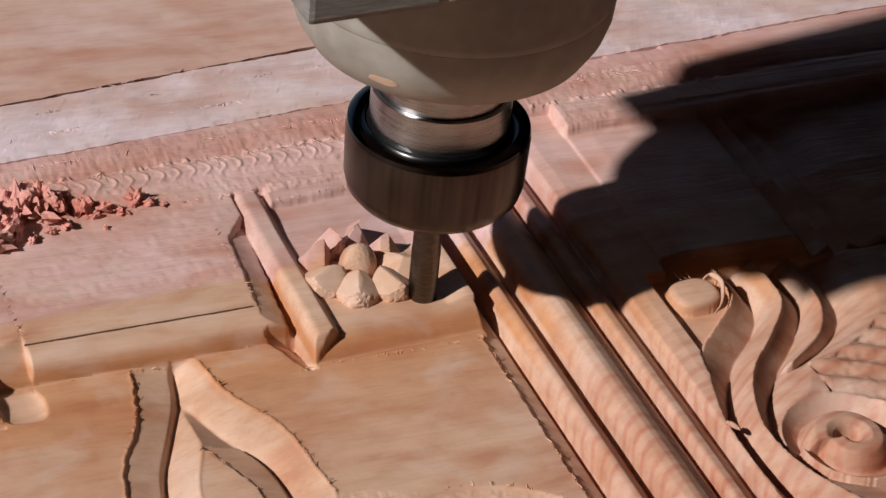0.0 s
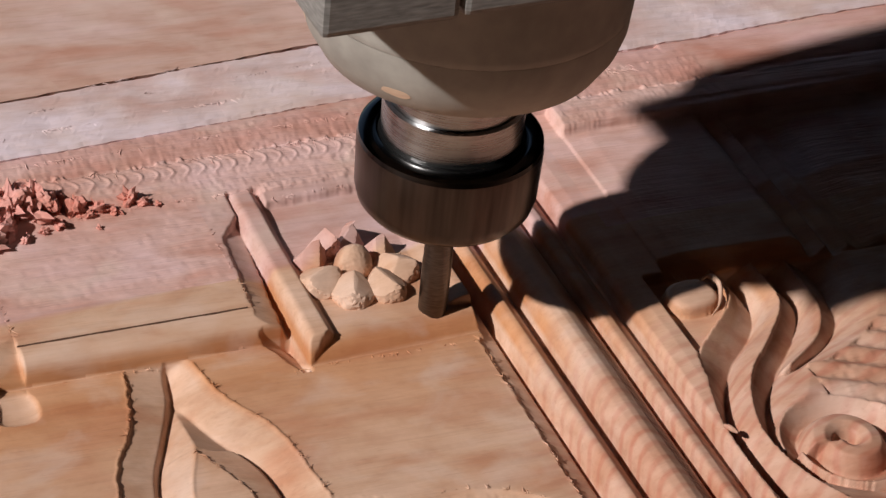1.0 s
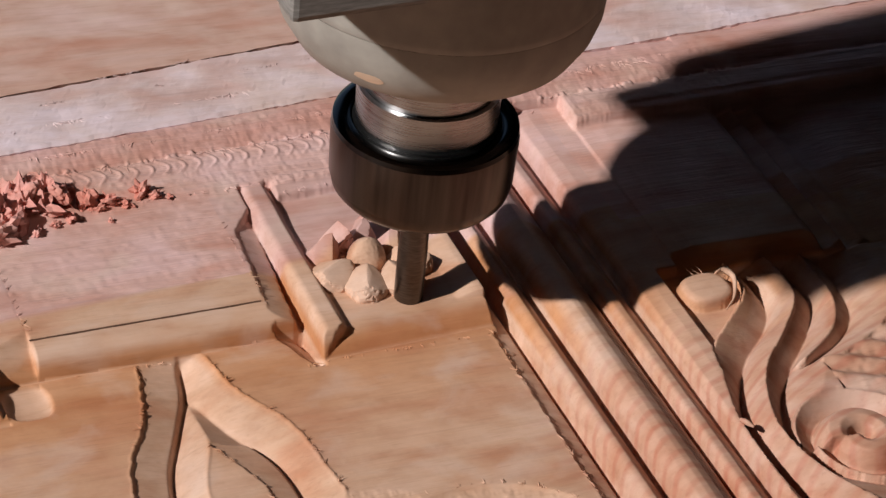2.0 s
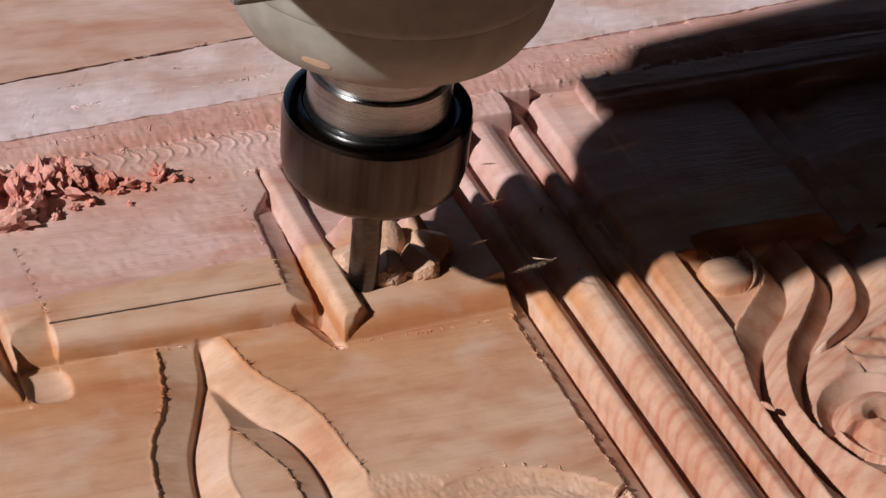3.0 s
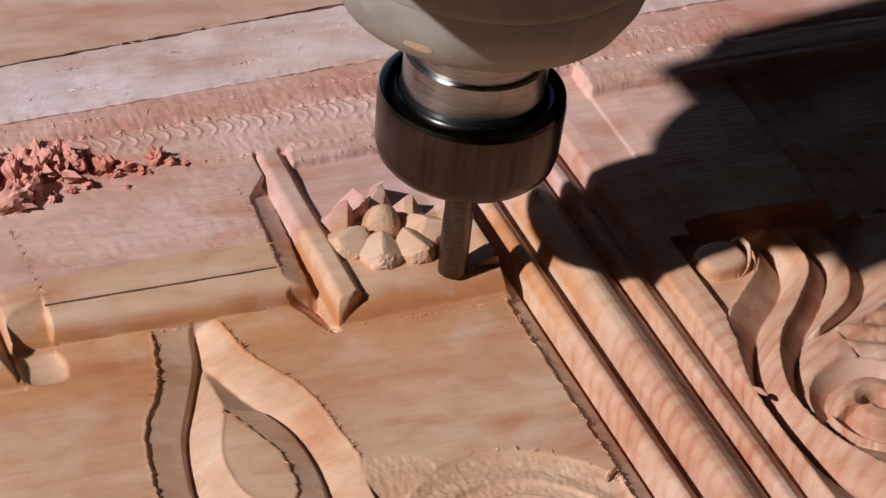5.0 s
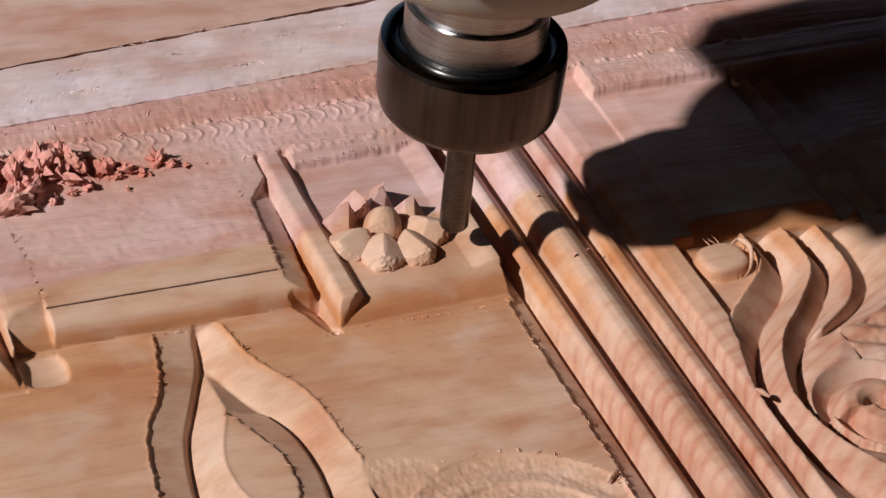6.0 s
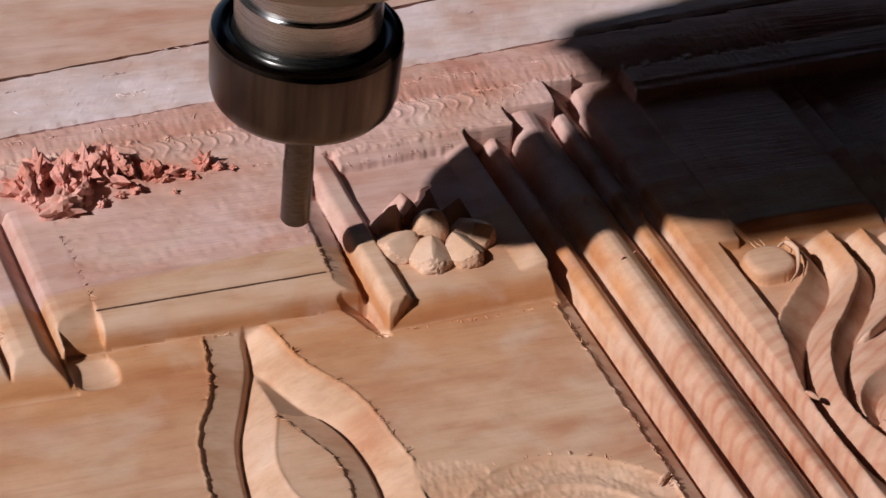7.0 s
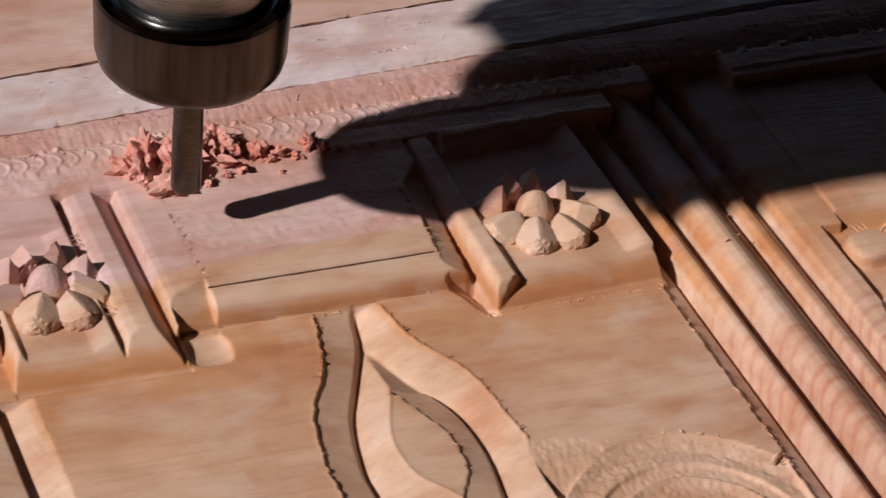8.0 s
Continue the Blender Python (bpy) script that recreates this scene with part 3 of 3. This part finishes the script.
# ---- planks behind ----
def grid_slab(name, x0, x1, y0, y1, z, thick, mat, label, category, step=2.0, wob=0.15, lean=0.0, seed=3, edge=0.0, far_lean=None):
    nx, ny = int((x1 - x0) / step) + 1, max(3, int((y1 - y0) / step) + 1)
    gx, gy = np.linspace(x0, x1, nx), np.linspace(0, 1, ny)
    X, T = np.meshgrid(gx, gy, indexing="ij")
    lo = y0 + lean * X + edge * value_noise(X, X * 0, 2.0, seed) + 0.5 * edge * value_noise(X, X * 0, 0.8, seed + 5)
    Y = lo + T * (y1 - y0 + ((far_lean if far_lean is not None else lean) - lean) * X)
    Z = z + wob * value_noise(X, Y, 9, seed) + 0.4 * wob * value_noise(X, Y * 5, 3, seed + 1)
    Z[:, 0] -= 0.5
    verts = [(a * MM, b * MM, c * MM) for a, b, c in zip(X.ravel(), Y.ravel(), Z.ravel())]
    idx = np.arange(nx * ny).reshape(nx, ny)
    faces = list(np.stack([idx[:-1, :-1], idx[1:, :-1], idx[1:, 1:], idx[:-1, 1:]], -1).reshape(-1, 4))
    n0 = len(verts)
    rim = list(idx[:, 0]) + list(idx[-1, 1:]) + list(idx[::-1, -1][1:]) + list(idx[0, ::-1][1:-1])
    verts += [(verts[i][0], verts[i][1], (z - thick) * MM) for i in rim]
    for k in range(len(rim)):
        j = (k + 1) % len(rim)
        faces.append((rim[j], rim[k], n0 + k, n0 + j))
    return tagged(mesh_ob(name, verts, faces, mat, False), label, category)


pale_strip = grid_slab("pale_strip", -300, 330, 75.6, 96.4, 7.3, 32, PALE_WOOD, "pale greyish-pink rough-sawn strip of wood beside the panel", "wood strip", 1.2, 0.25, 0.09, 11, 0.25, 0.118)
grid_slab("plank", -300, 330, 97.0, 330, 7.9, 33, PLANK_WOOD, "smooth pink-brown plank with straight grain", "plank", 3.0, 0.12, 0.118, 21, 0.25)


# ---- splinters along the cut edges ----
def splinters(name, lines, label, mat=WOOD, z_of=None, owner=None):
    """Thin torn fibres: (points in mm, count, length, outward direction)."""
    r = random.Random(5)
    verts, faces, spots = [], [], []
    for pts, count, length, out in lines:
        c = smooth_curve(pts, 20)
        tufts = [r.uniform(0, len(c) - 1) for _ in range(max(4, count // 3))]
        for _ in range(count):
            k = min(max(0, r.choice(tufts) + r.gauss(0, 0.35)), len(c) - 1.001)
            i = int(k)
            p = c[i] + (c[i + 1] - c[i]) * (k - i)
            spots.append((p[0] + r.gauss(0, 0.15), p[1] + r.gauss(0, 0.15)))
    at = np.array(spots)
    heights = iter(zip(spots, z_of(at[:, 0], at[:, 1])))
    for pts, count, length, out in lines:
        for _ in range(count):
            p, z = next(heights)
            a = math.atan2(out[1], out[0]) + r.gauss(0, 0.7)
            ln, wd, rise = length * r.choice((0.3, 0.5, 0.7, 1.0, 1.6)), r.uniform(0.04, 0.15), r.uniform(-0.25, 0.4)
            dx, dy = math.cos(a), math.sin(a)
            bend = r.uniform(-0.4, 0.4)
            b0 = len(verts)
            for t, wk in ((0, 1.0), (0.55, 0.8), (1.0, 0.25)):
                px, py = p[0] + dx * ln * t - dy * bend * t * t * ln, p[1] + dy * ln * t + dx * bend * t * t * ln
                pz = z + 0.03 + rise * ln * t * (1.3 - t)
                for q in (-1, 1):
                    verts.append(((px - dy * wd * wk * q) * MM, (py + dx * wd * wk * q) * MM, pz * MM))
                verts.append((px * MM, py * MM, (pz + wd * wk * 1.2) * MM))
            for s0 in (b0, b0 + 3):
                for u, w in ((0, 2), (2, 1), (1, 0)):
                    faces.append((s0 + u, s0 + w, s0 + 3 + w, s0 + 3 + u))
            faces.append((b0 + 6, b0 + 8, b0 + 7))
    ob = mesh_ob(name, verts, faces, mat, False)
    ob.parent = owner or panel
    return tagged(ob, label, kind="stuff")


splinters("torn_fibre", (
    (((37, -0.5), (37, -20), (37, -40), (37, -62)), 90, 1.0, (-0.3, 0.5)), (((37.2, -38), (37.3, -50), (37, -60)), 70, 1.4, (-0.8, 0.4)),
    (((-7.6, 41), (-7.7, 28), (-7.9, 14)), 60, 0.9, (1, 0.2)), (((-57, 15), (-56.6, 26), (-57.2, 37)), 60, 1.3, (0.8, 0.3)),
    (((-23.0, 6.6), (-20.4, -4.8), (-13.5, -17), (-11.2, -31), (-10.2, -38)), 70, 0.9, (0.6, 0.8)),
    (((-36.7, 6), (-38, 0), (-40.5, -8.9), (-45.2, -18), (-49.6, -38)), 70, 0.9, (-0.8, 0.1)), (((-30.2, -19), (-27.3, -24.8), (-23.8, -33.1), (-24.3, -42.6)), 60, 0.9, (-0.5, -0.5)),
    (((0, -0.6), (12, -0.6), (24, -0.6), (36, -0.6)), 80, 0.6, (0.4, -1)), (((-56, 6.6), (-40, 7.0), (-20, 7.6), (-8, 8)), 70, 0.6, (0.4, -1)),
    (((-5, -0.5), (-2, -1.2), (0, -0.8)), 16, 1.4, (0.3, -1)), (((8, 49), (20, 50), (34, 51)), 60, 0.5, (0.1, -1)),
    (((4, -42.5), (18, -42.4), (30, -48), (36, -55)), 60, 0.8, (0.2, 1)), (((-76, 8), (-76, 20), (-76, 38)), 60, 1.4, (-0.8, 0.4)),
    (((82, 5), (92, 4), (95, 1)), 24, 1.6, (0.6, 0.6)), (((92, -57.5), (100, -59)), 18, 1.6, (0, -1))), "torn wood fibres along the cut edges", WOOD, relief)
splinters("fringe", (
    (((-110, 59.5), (-60, 62.0), (-20, 64.2), (20, 66.2), (60, 68.2)), 520, 1.7, (0.15, -1)), (((-110, 65), (-60, 68), (0, 71), (60, 74.5), (110, 77.5)), 220, 1.1, (0.3, -0.8)),
    (((-60, 49), (-20, 51.4), (5, 52.5)), 60, 0.8, (0.3, -1)), (((44, 61), (60, 66), (84, 70)), 50, 0.9, (0, -1)), (((80, 76), (100, 78), (126, 80)), 60, 0.8, (0.2, -1))),
    "pink torn fringe hanging from the ledge edges", ROUGH_WOOD, relief)


splinters("fleck", ((((-70, 84), (-25, 88), (20, 92), (60, 96)), 160, 0.9, (0.9, 0.3)), (((-60, 78), (-20, 81), (20, 84)), 120, 1.2, (0.8, -0.6)), (((-20, 95), (10, 98)), 60, 1.4, (0.9, 0.2))),
          "pale torn flecks on the rough-sawn strip", PALE_WOOD, lambda x, y: 0 * x + 7.2, pale_strip)


def ribbon(name, xs, line, wide, mat, label, lift=0.05):
    """A thin bead that follows the relief."""
    xs = np.array(xs)
    ys = np.array([line(a) for a in xs])
    zs = np.maximum(relief(xs, ys - wide), relief(xs, ys + wide)) + lift
    verts, faces = [], []
    for n, (a, b, c) in enumerate(zip(xs, ys, zs)):
        k = wide * (0.7 + 0.5 * abs(noise.noise(Vector((a * 0.6, 0, 3)))))
        verts += [(a * MM, (b - k) * MM, (c - 0.3) * MM), (a * MM, b * MM, c * MM), (a * MM, (b + k) * MM, (c - 0.1) * MM)]
        if n:
            faces += [(3 * n - 3, 3 * n, 3 * n + 1, 3 * n - 2), (3 * n - 2, 3 * n + 1, 3 * n + 2, 3 * n - 1)]
    ob = mesh_ob(name, verts, faces, mat)
    ob.parent = panel
    return tagged(ob, label)


DARK_BROWN = plain("dark_brown", (0.10, 0.05, 0.03), 0.7, 900)
# thin dark brown bead laid over the rail's shallow groove
ribbon("rail_line", np.linspace(-56.6, -8.4, 140), lambda a: 15.4 + 0.028 * a, 0.17, DARK_BROWN, "thin dark line along the rail")


def curl(points, thick):
    """A torn shaving that still hangs on the carving."""
    c = smooth_curve(points, 8)
    verts, faces = [], []
    for n, p in enumerate(c):
        t = n / (len(c) - 1)
        k = thick * (0.35 + 0.65 * math.sin(math.pi * min(1, t * 0.9 + 0.1))) * (1 + 0.4 * noise.noise(Vector((t * 9, 1, 0))))
        for a in range(6):
            verts.append(((p[0] + k * math.cos(a * 1.047)) * MM, (p[1] + 0.5 * k * math.sin(a * 1.047)) * MM, (p[2] + k * 1.2 * math.sin(a * 1.047 + 0.5)) * MM))
        if n:
            for a in range(6):
                b = (a + 1) % 6
                faces.append((6 * n - 6 + a, 6 * n - 6 + b, 6 * n + b, 6 * n + a))
    faces += [tuple(range(5, -1, -1)), tuple(range(len(verts) - 6, len(verts)))]
    ob = mesh_ob("shaving", verts, faces, WOOD)
    ob.parent = panel
    return ob


tagged(curl(((90.5, 3.5, 3.0), (92.4, 3.8, 3.6), (93.4, 1.0, 3.6), (92.4, -2, 3.0), (90.5, -5.0, 2.6), (88, -7, 2.0)), 0.5), "torn shaving hanging on the leaf tip")
curl(((73.2, -40, 2.2), (73.8, -41.5, 2.5), (74.8, -42.8, 2.2)), 0.45)
curl(((33.4, -55, 0.3), (34.6, -54.2, 0.8), (36.0, -53.8, 0.6)), 0.7)


# ---- loose chips ----
def chip(seed, size, flat=0.6, sub=2):
    """A torn lump of wood with spikes of fibre."""
    bm = bmesh.new()
    bmesh.ops.create_icosphere(bm, subdivisions=sub, radius=1.0)
    o = Vector((seed * 1.7, seed * 0.3, 0))
    for v in bm.verts:
        c = v.co.copy()
        spike = max(0.0, noise.noise(c * 2.5 + o)) ** 1.5
        k = 0.74 + 0.8 * noise.noise(c * 1.2 + o) + 1.1 * spike + 0.22 * noise.noise(Vector((c.x * 3, c.y * 13, c.z * 13)) + o)
        v.co = Vector((c.x * k * 1.15, c.y * k * 0.7, c.z * k * flat)) * size * MM
    me = bpy.data.meshes.new("wood_chip")
    bm.to_mesh(me)
    bm.free()
    me.materials.append(CHIP_WOOD)
    return me


chips = ((-58, 53, 5.0), (-52, 51.5, 4.6), (-47, 54.5, 5.0), (-41, 57, 4.6), (-38, 55.0, 3.4), (-54.5, 45, 3.8), (-49, 48.5, 3.4), (-43, 52.5, 3.2), (-33, 53.2, 3.0), (-28.6, 52.2, 2.6),
         (-21, 54.0, 2.6), (-18.8, 52.6, 1.6), (-62, 52, 3.4), (-56, 57, 4.0), (-50, 57.5, 3.5), (-36, 57.5, 2.0), (-25.5, 51.0, 1.5), (-46, 45.5, 1.3), (-41.5, 47.5, 1.1), (-38, 49, 1.5), (-31, 50.6, 1.3), (-15.5, 51.8, 0.9), (-30, 46.5, 0.7))
for n, (a, b, s) in enumerate(chips):
    ob = new("wood_chip", chip(n + 1, s * 1.02, 0.85, 4 if s > 4 else 3))
    ob.matrix_world = pose(a * MM, b * MM, (5.0 + 0.4 * s) * MM, random.uniform(-25, 25), random.uniform(-25, 25), random.uniform(0, 180))
    tagged(ob, "ragged reddish wood chip lying on the panel", "wood chip", "chips on the panel")


# ---- spindle ----
def turned(name, profile, mat, parent, label="", seg=96):
    return sharp(part(name, lathe(profile, seg), mat, parent, label))


def router_spindle():
    thing = tagged(new("router_spindle"), "grey router spindle with black collet nut and milling bit", "router spindle")
    turned("milling_bit", ((0, 0.2), (2.6, 0), (3.0, 0.6), (3.05, 14), (2.95, 15), (2.95, 34), (0, 34)), BIT_STEEL, thing, "dark slim two-flute bit", 32)
    nut = turned("collet_nut", ((3.2, 28.7), (10, 28.4), (14.2, 28.5), (16.4, 29.2), (17.7, 30.8), (18.3, 33.2), (18.6, 43.4), (18.5, 44.4)), BLACK_STEEL, thing, "round black collet nut", 128)
    turned("nut_rim", ((18.5, 44.4), (18.3, 45.4), (17.4, 46.0), (15.6, 46.0), (14.9, 45.6), (14.6, 44.6)), GLOSS_BLACK, nut, "glossy chamfered rim", 128)
    turned("shaft_collar", ((14.5, 42), (14.5, 45.2), (14.1, 45.9), (14.1, 53.6), (13.1, 53.7)), BRIGHT_STEEL, thing, "bright ground steel collar")
    turned("shaft", ((13.0, 52.4), (13.0, 67)), BRIGHT_STEEL, thing, "dull steel shaft")
    turned("nose_cap", ((12.8, 66.6), (23.5, 65.3), (25.8, 65.6), (27.6, 66.8), (30.2, 71.2), (31.3, 75.0), (31.55, 79.0), (31.55, 79.3)), DUSTY_ALLOY, thing, "dusty rounded nose cap", 128)
    turned("body", ((31.5, 79.3), (31.62, 79.5), (31.7, 81), (31.7, 200), (29, 203), (0, 203)), DUSTY_ALLOY, thing, "dusty cylindrical motor body", 128)
    return thing


spindle = router_spindle()
TILT = Matrix.Rotation(radians(-2.7), 4, Vector((0.5, 0.865, 0)))


def bracket():
    for x0, x1 in ((-0.0465, -0.0212), (-0.0205, 0.050)):
        bm = bmesh.new()
        box(bm, (x0, -0.0410, 0.0982 if x0 < -0.03 else 0.0986), (x1, 0.034, 0.26), 0.0012)
        part("clamp", bm, BRACKET_PAINT, spindle, "dusty grey clamp block")


def lug():
    bm = bmesh.new()
    box(bm, (0.0302, -0.008, 0.076), (0.050, 0.008, 0.098), 0.001)
    part("clamp_lug", bm, BRACKET_PAINT, spindle, "dark lug under the clamp")


def carriage():
    """An unseen plate sized to its shadow: it goes along with the spindle but not up and down."""
    thing = tagged(new("slide_carriage"), "unseen carriage behind the spindle, shaped to cast a shadow", "machine carriage")
    bm = bmesh.new()
    box(bm, (-0.032, 0.036, 0.091), (0.060, 0.045, 0.36), 0.002)
    for v in bm.verts:
        if v.co.z < 0.2:
            v.co.z += 1.0 * (v.co.y - 0.036)
    part("carriage_plate", bm, BRACKET_PAINT, thing, "unseen grey plate with a slanting lower edge, sized to its shadow")
    bm = bmesh.new()
    for x in (-0.020, 0.044):
        box(bm, (x, 0.0345, 0.150), (x + 0.006, 0.036, 0.35))
    part("guide_rail", bm, BRIGHT_STEEL, thing, "bright ground guide rails")
    return thing


def smear(angle, z, wide, tall):
    """A thin crust of dust on the nose cap."""
    bm = bmesh.new()
    cols = 18
    ring = []
    for i in range(cols):
        a = 2 * math.pi * i / cols
        k = 1 + 0.22 * noise.noise(Vector((math.cos(a) * 1.5, math.sin(a) * 1.5, angle)))
        t, h = radians(angle) + wide * k * math.cos(a) / 30, z + tall * k * math.sin(a)
        rad = float(np.interp(h, (65.6, 66.8, 71.2, 75, 79), (25.8, 27.6, 30.2, 31.3, 31.5))) + 0.08
        ring.append(bm.verts.new((rad * math.cos(t) * MM, rad * math.sin(t) * MM, h * MM)))
    rad = float(np.interp(z, (65.6, 66.8, 71.2, 75, 79), (25.8, 27.6, 30.2, 31.3, 31.5))) + 0.15
    c = bm.verts.new((rad * math.cos(radians(angle)) * MM, rad * math.sin(radians(angle)) * MM, z * MM))
    for i in range(cols):
        bm.faces.new((c, ring[i], ring[(i + 1) % cols]))
    return part("dust_smear", bm, DUST, spindle, "pale crust of wood dust", True)


bracket()
lug()
slide_carriage = carriage()
smear(222, 70.6, 3.0, 1.3)
smear(168, 74.5, 2.4, 2.0)

# ---- the place around ----
bm = bmesh.new()
box(bm, (-0.9, -0.7, -0.12), (0.9, 1.2, -0.026), 0.004)
bed = part("machine_bed", bm, BED, None)
tagged(bed, "dark machine bed under the panel", "machine bed")
bm = bmesh.new()
box(bm, (-0.85, -0.65, -0.90), (0.85, 1.15, -0.12), 0.01)
stand = part("machine_stand", bm, BED, None)
tagged(stand, "plain dark stand of the machine", "machine stand")


def slab(name, lo, hi, mat, label, category):
    b = bmesh.new()
    box(b, lo, hi)
    ob = part(name, b, mat, None)
    return tagged(ob, label, category, kind="structure")


# unseen shell, added to keep most of the sky off the panel
slab("floor", (-4, -4, -1.0), (4, 4, -0.90), CONCRETE, "dark concrete workshop floor", "floor")
# the north side is left open as added sky fill for the shadows
slab("wall_north", (-4, 4, -0.9), (-2.6, 4.1, 2.6), DARK_WALL, "unseen dark workshop wall beside an opening added for sky fill", "wall")
slab("wall_north", (2.6, 4, -0.9), (4, 4.1, 2.6), DARK_WALL, "unseen dark workshop wall beside an opening added for sky fill", "wall")
slab("wall_north", (-2.6, 4, -0.9), (2.6, 4.1, 0.0), DARK_WALL, "unseen dark workshop wall beside an opening added for sky fill", "wall")
slab("wall_north", (-2.6, 4, 2.45), (2.6, 4.1, 2.6), DARK_WALL, "unseen dark workshop wall beside an opening added for sky fill", "wall")
slab("wall_east", (4, -4, -0.9), (4.1, 4.1, 2.6), DARK_WALL, "unseen dark workshop wall added to close off the sky", "wall")
slab("wall_south", (-4, -4.1, -0.9), (4, -4, 2.6), DARK_WALL, "unseen dark workshop wall added to close off the sky", "wall")
slab("wall_west", (-4.1, -4, -0.9), (-4, 4, 2.6), DARK_WALL, "unseen dark workshop wall added to close off the sky", "wall")
# added roof opening, sized to pass the sun and limit its bounce
slab("ceiling", (-2.8, -4.1, 2.6), (4.1, 4.1, 2.7), DARK_WALL, "unseen dark workshop ceiling around an opening added for the sun", "ceiling")
slab("ceiling", (-4.1, 0.08, 2.6), (-2.8, 4.1, 2.7), DARK_WALL, "unseen dark workshop ceiling around an opening added for the sun", "ceiling")
slab("ceiling", (-4.1, -4.1, 2.6), (-2.8, -0.79, 2.7), DARK_WALL, "unseen dark workshop ceiling around an opening added for the sun", "ceiling")
slab("ceiling", (-4.1, -0.79, 2.6), (-3.87, 0.08, 2.7), DARK_WALL, "unseen dark workshop ceiling around an opening added for the sun", "ceiling")


sprayed = []
for n in range(9):
    ob = new("flying_chip", chip(n + 40, 0.55 + 0.07 * (n % 4), 0.4, 1))
    tagged(ob, "small curled chip thrown up by the milling bit", "wood chip", "chips thrown by the bit")
    sprayed.append(ob)


streaks = []
for n in range(40):
    me = chip(n + 70, 0.7, 0.5, 1)
    me.transform(Matrix.Diagonal((4.0, 0.42, 0.5, 1)))
    me.materials[0] = DUST
    ob = new("flying_shaving", me)
    tagged(ob, "thin curled shaving thrown up by the milling bit", "wood shaving", "shavings thrown by the bit")
    streaks.append(ob)


def motions():
    rows = ((0.0, 28.1, 12.3, 1.2), (0.5, 28.2, 7.6, 1.2), (1.0, 29.7, 8.1, 1.2), (1.2, 30.6, 11.8, 1.5), (2.3, 19.0, 10.9, 1.5), (2.5, 17.0, 10.6, 1.5), (3.0, 8.8, 13.2, 1.5), (3.5, 8.3, 11.4, 1.5),
            (4.0, 8.6, 6.8, 1.5), (4.5, 22.7, 7.7, 1.5), (4.7, 25.3, 6.2, 1.5), (5.8, 30.6, 14.8, 9.5), (6.0, 29.2, 14.3, 10), (6.5, 8.4, 16.5, 12.5), (7.0, -13.5, 21.9, 13.5), (7.5, -35.2, 27.8, 14), (8.0, -55.5, 33.6, 14.2))
    walk(slide_carriage, [(t, Matrix.Translation((x * MM, y * MM, 0))) for t, x, y, z in rows])
    for n, ob in enumerate(streaks):
        a, k = n * 37 % 23 / 23, n * 17 % 11 / 11
        go = 2.40 + 0.011 * n
        x0, y0, x1, y1 = 22 + 6 * math.cos(5 * n), 25 + 5 * math.sin(5 * n), 205 + 50 * k, 20 + 40 * a
        top, mx, my = 10 + 30 * a + 40 * (n % 4 == 0), 24 + 34 * k, -4 + 18 * a
        z0, z1 = (float(v) + 0.2 for v in relief(np.array([x0, x1]), np.array([y0, y1])))
        path = ((0.0, x0, y0, z0, 0), (go, x0, y0, z0, 0), (go + 0.1, 0.5 * (x0 + mx), 0.5 * (y0 + my), 0.7 * top, 60), (go + 0.2, mx, my, top, 120), (go + 0.3, 0.5 * (mx + x1), 0.5 * (my + y1), 0.75 * top, 170), (go + 0.45, x1, y1, z1, 230), (8.0, x1, y1, z1, 230))
        walk(ob, [(t, pose(x * MM, y * MM, z * MM, 0, 0.35 * r, r)) for t, x, y, z, r in path])
    for n, ob in enumerate(sprayed):
        a, k = n * 37 % 23, n * 17 % 11
        x0, y0, x1, y1 = 24 + 0.2 * a, 24.5 + 0.25 * k, 50 + 0.9 * a, 4 + 2.6 * k
        top = 14 + 1.1 * k
        z0, z1 = (float(v) + 0.35 for v in relief(np.array([x0, x1]), np.array([y0, y1])))
        go = 2.1 + 0.05 * n
        path = ((0.0, x0, y0, z0, 0), (go, x0, y0, z0, 0), (go + 0.15, x0 + 0.4 * (x1 - x0), y0 + 0.4 * (y1 - y0), top, 70), (go + 0.3, x0 + 0.75 * (x1 - x0), y0 + 0.75 * (y1 - y0), top, 140),
                (go + 0.5, x1, y1, z1, 200), (8.0, x1, y1, z1, 200))
        walk(ob, [(t, pose(x * MM, y * MM, z * MM, 0.3 * r, 0.2 * r, r)) for t, x, y, z, r in path])
    walk(spindle, [(t, Matrix.Translation((x * MM, y * MM, z * MM)) @ TILT) for t, x, y, z in rows])


motions()
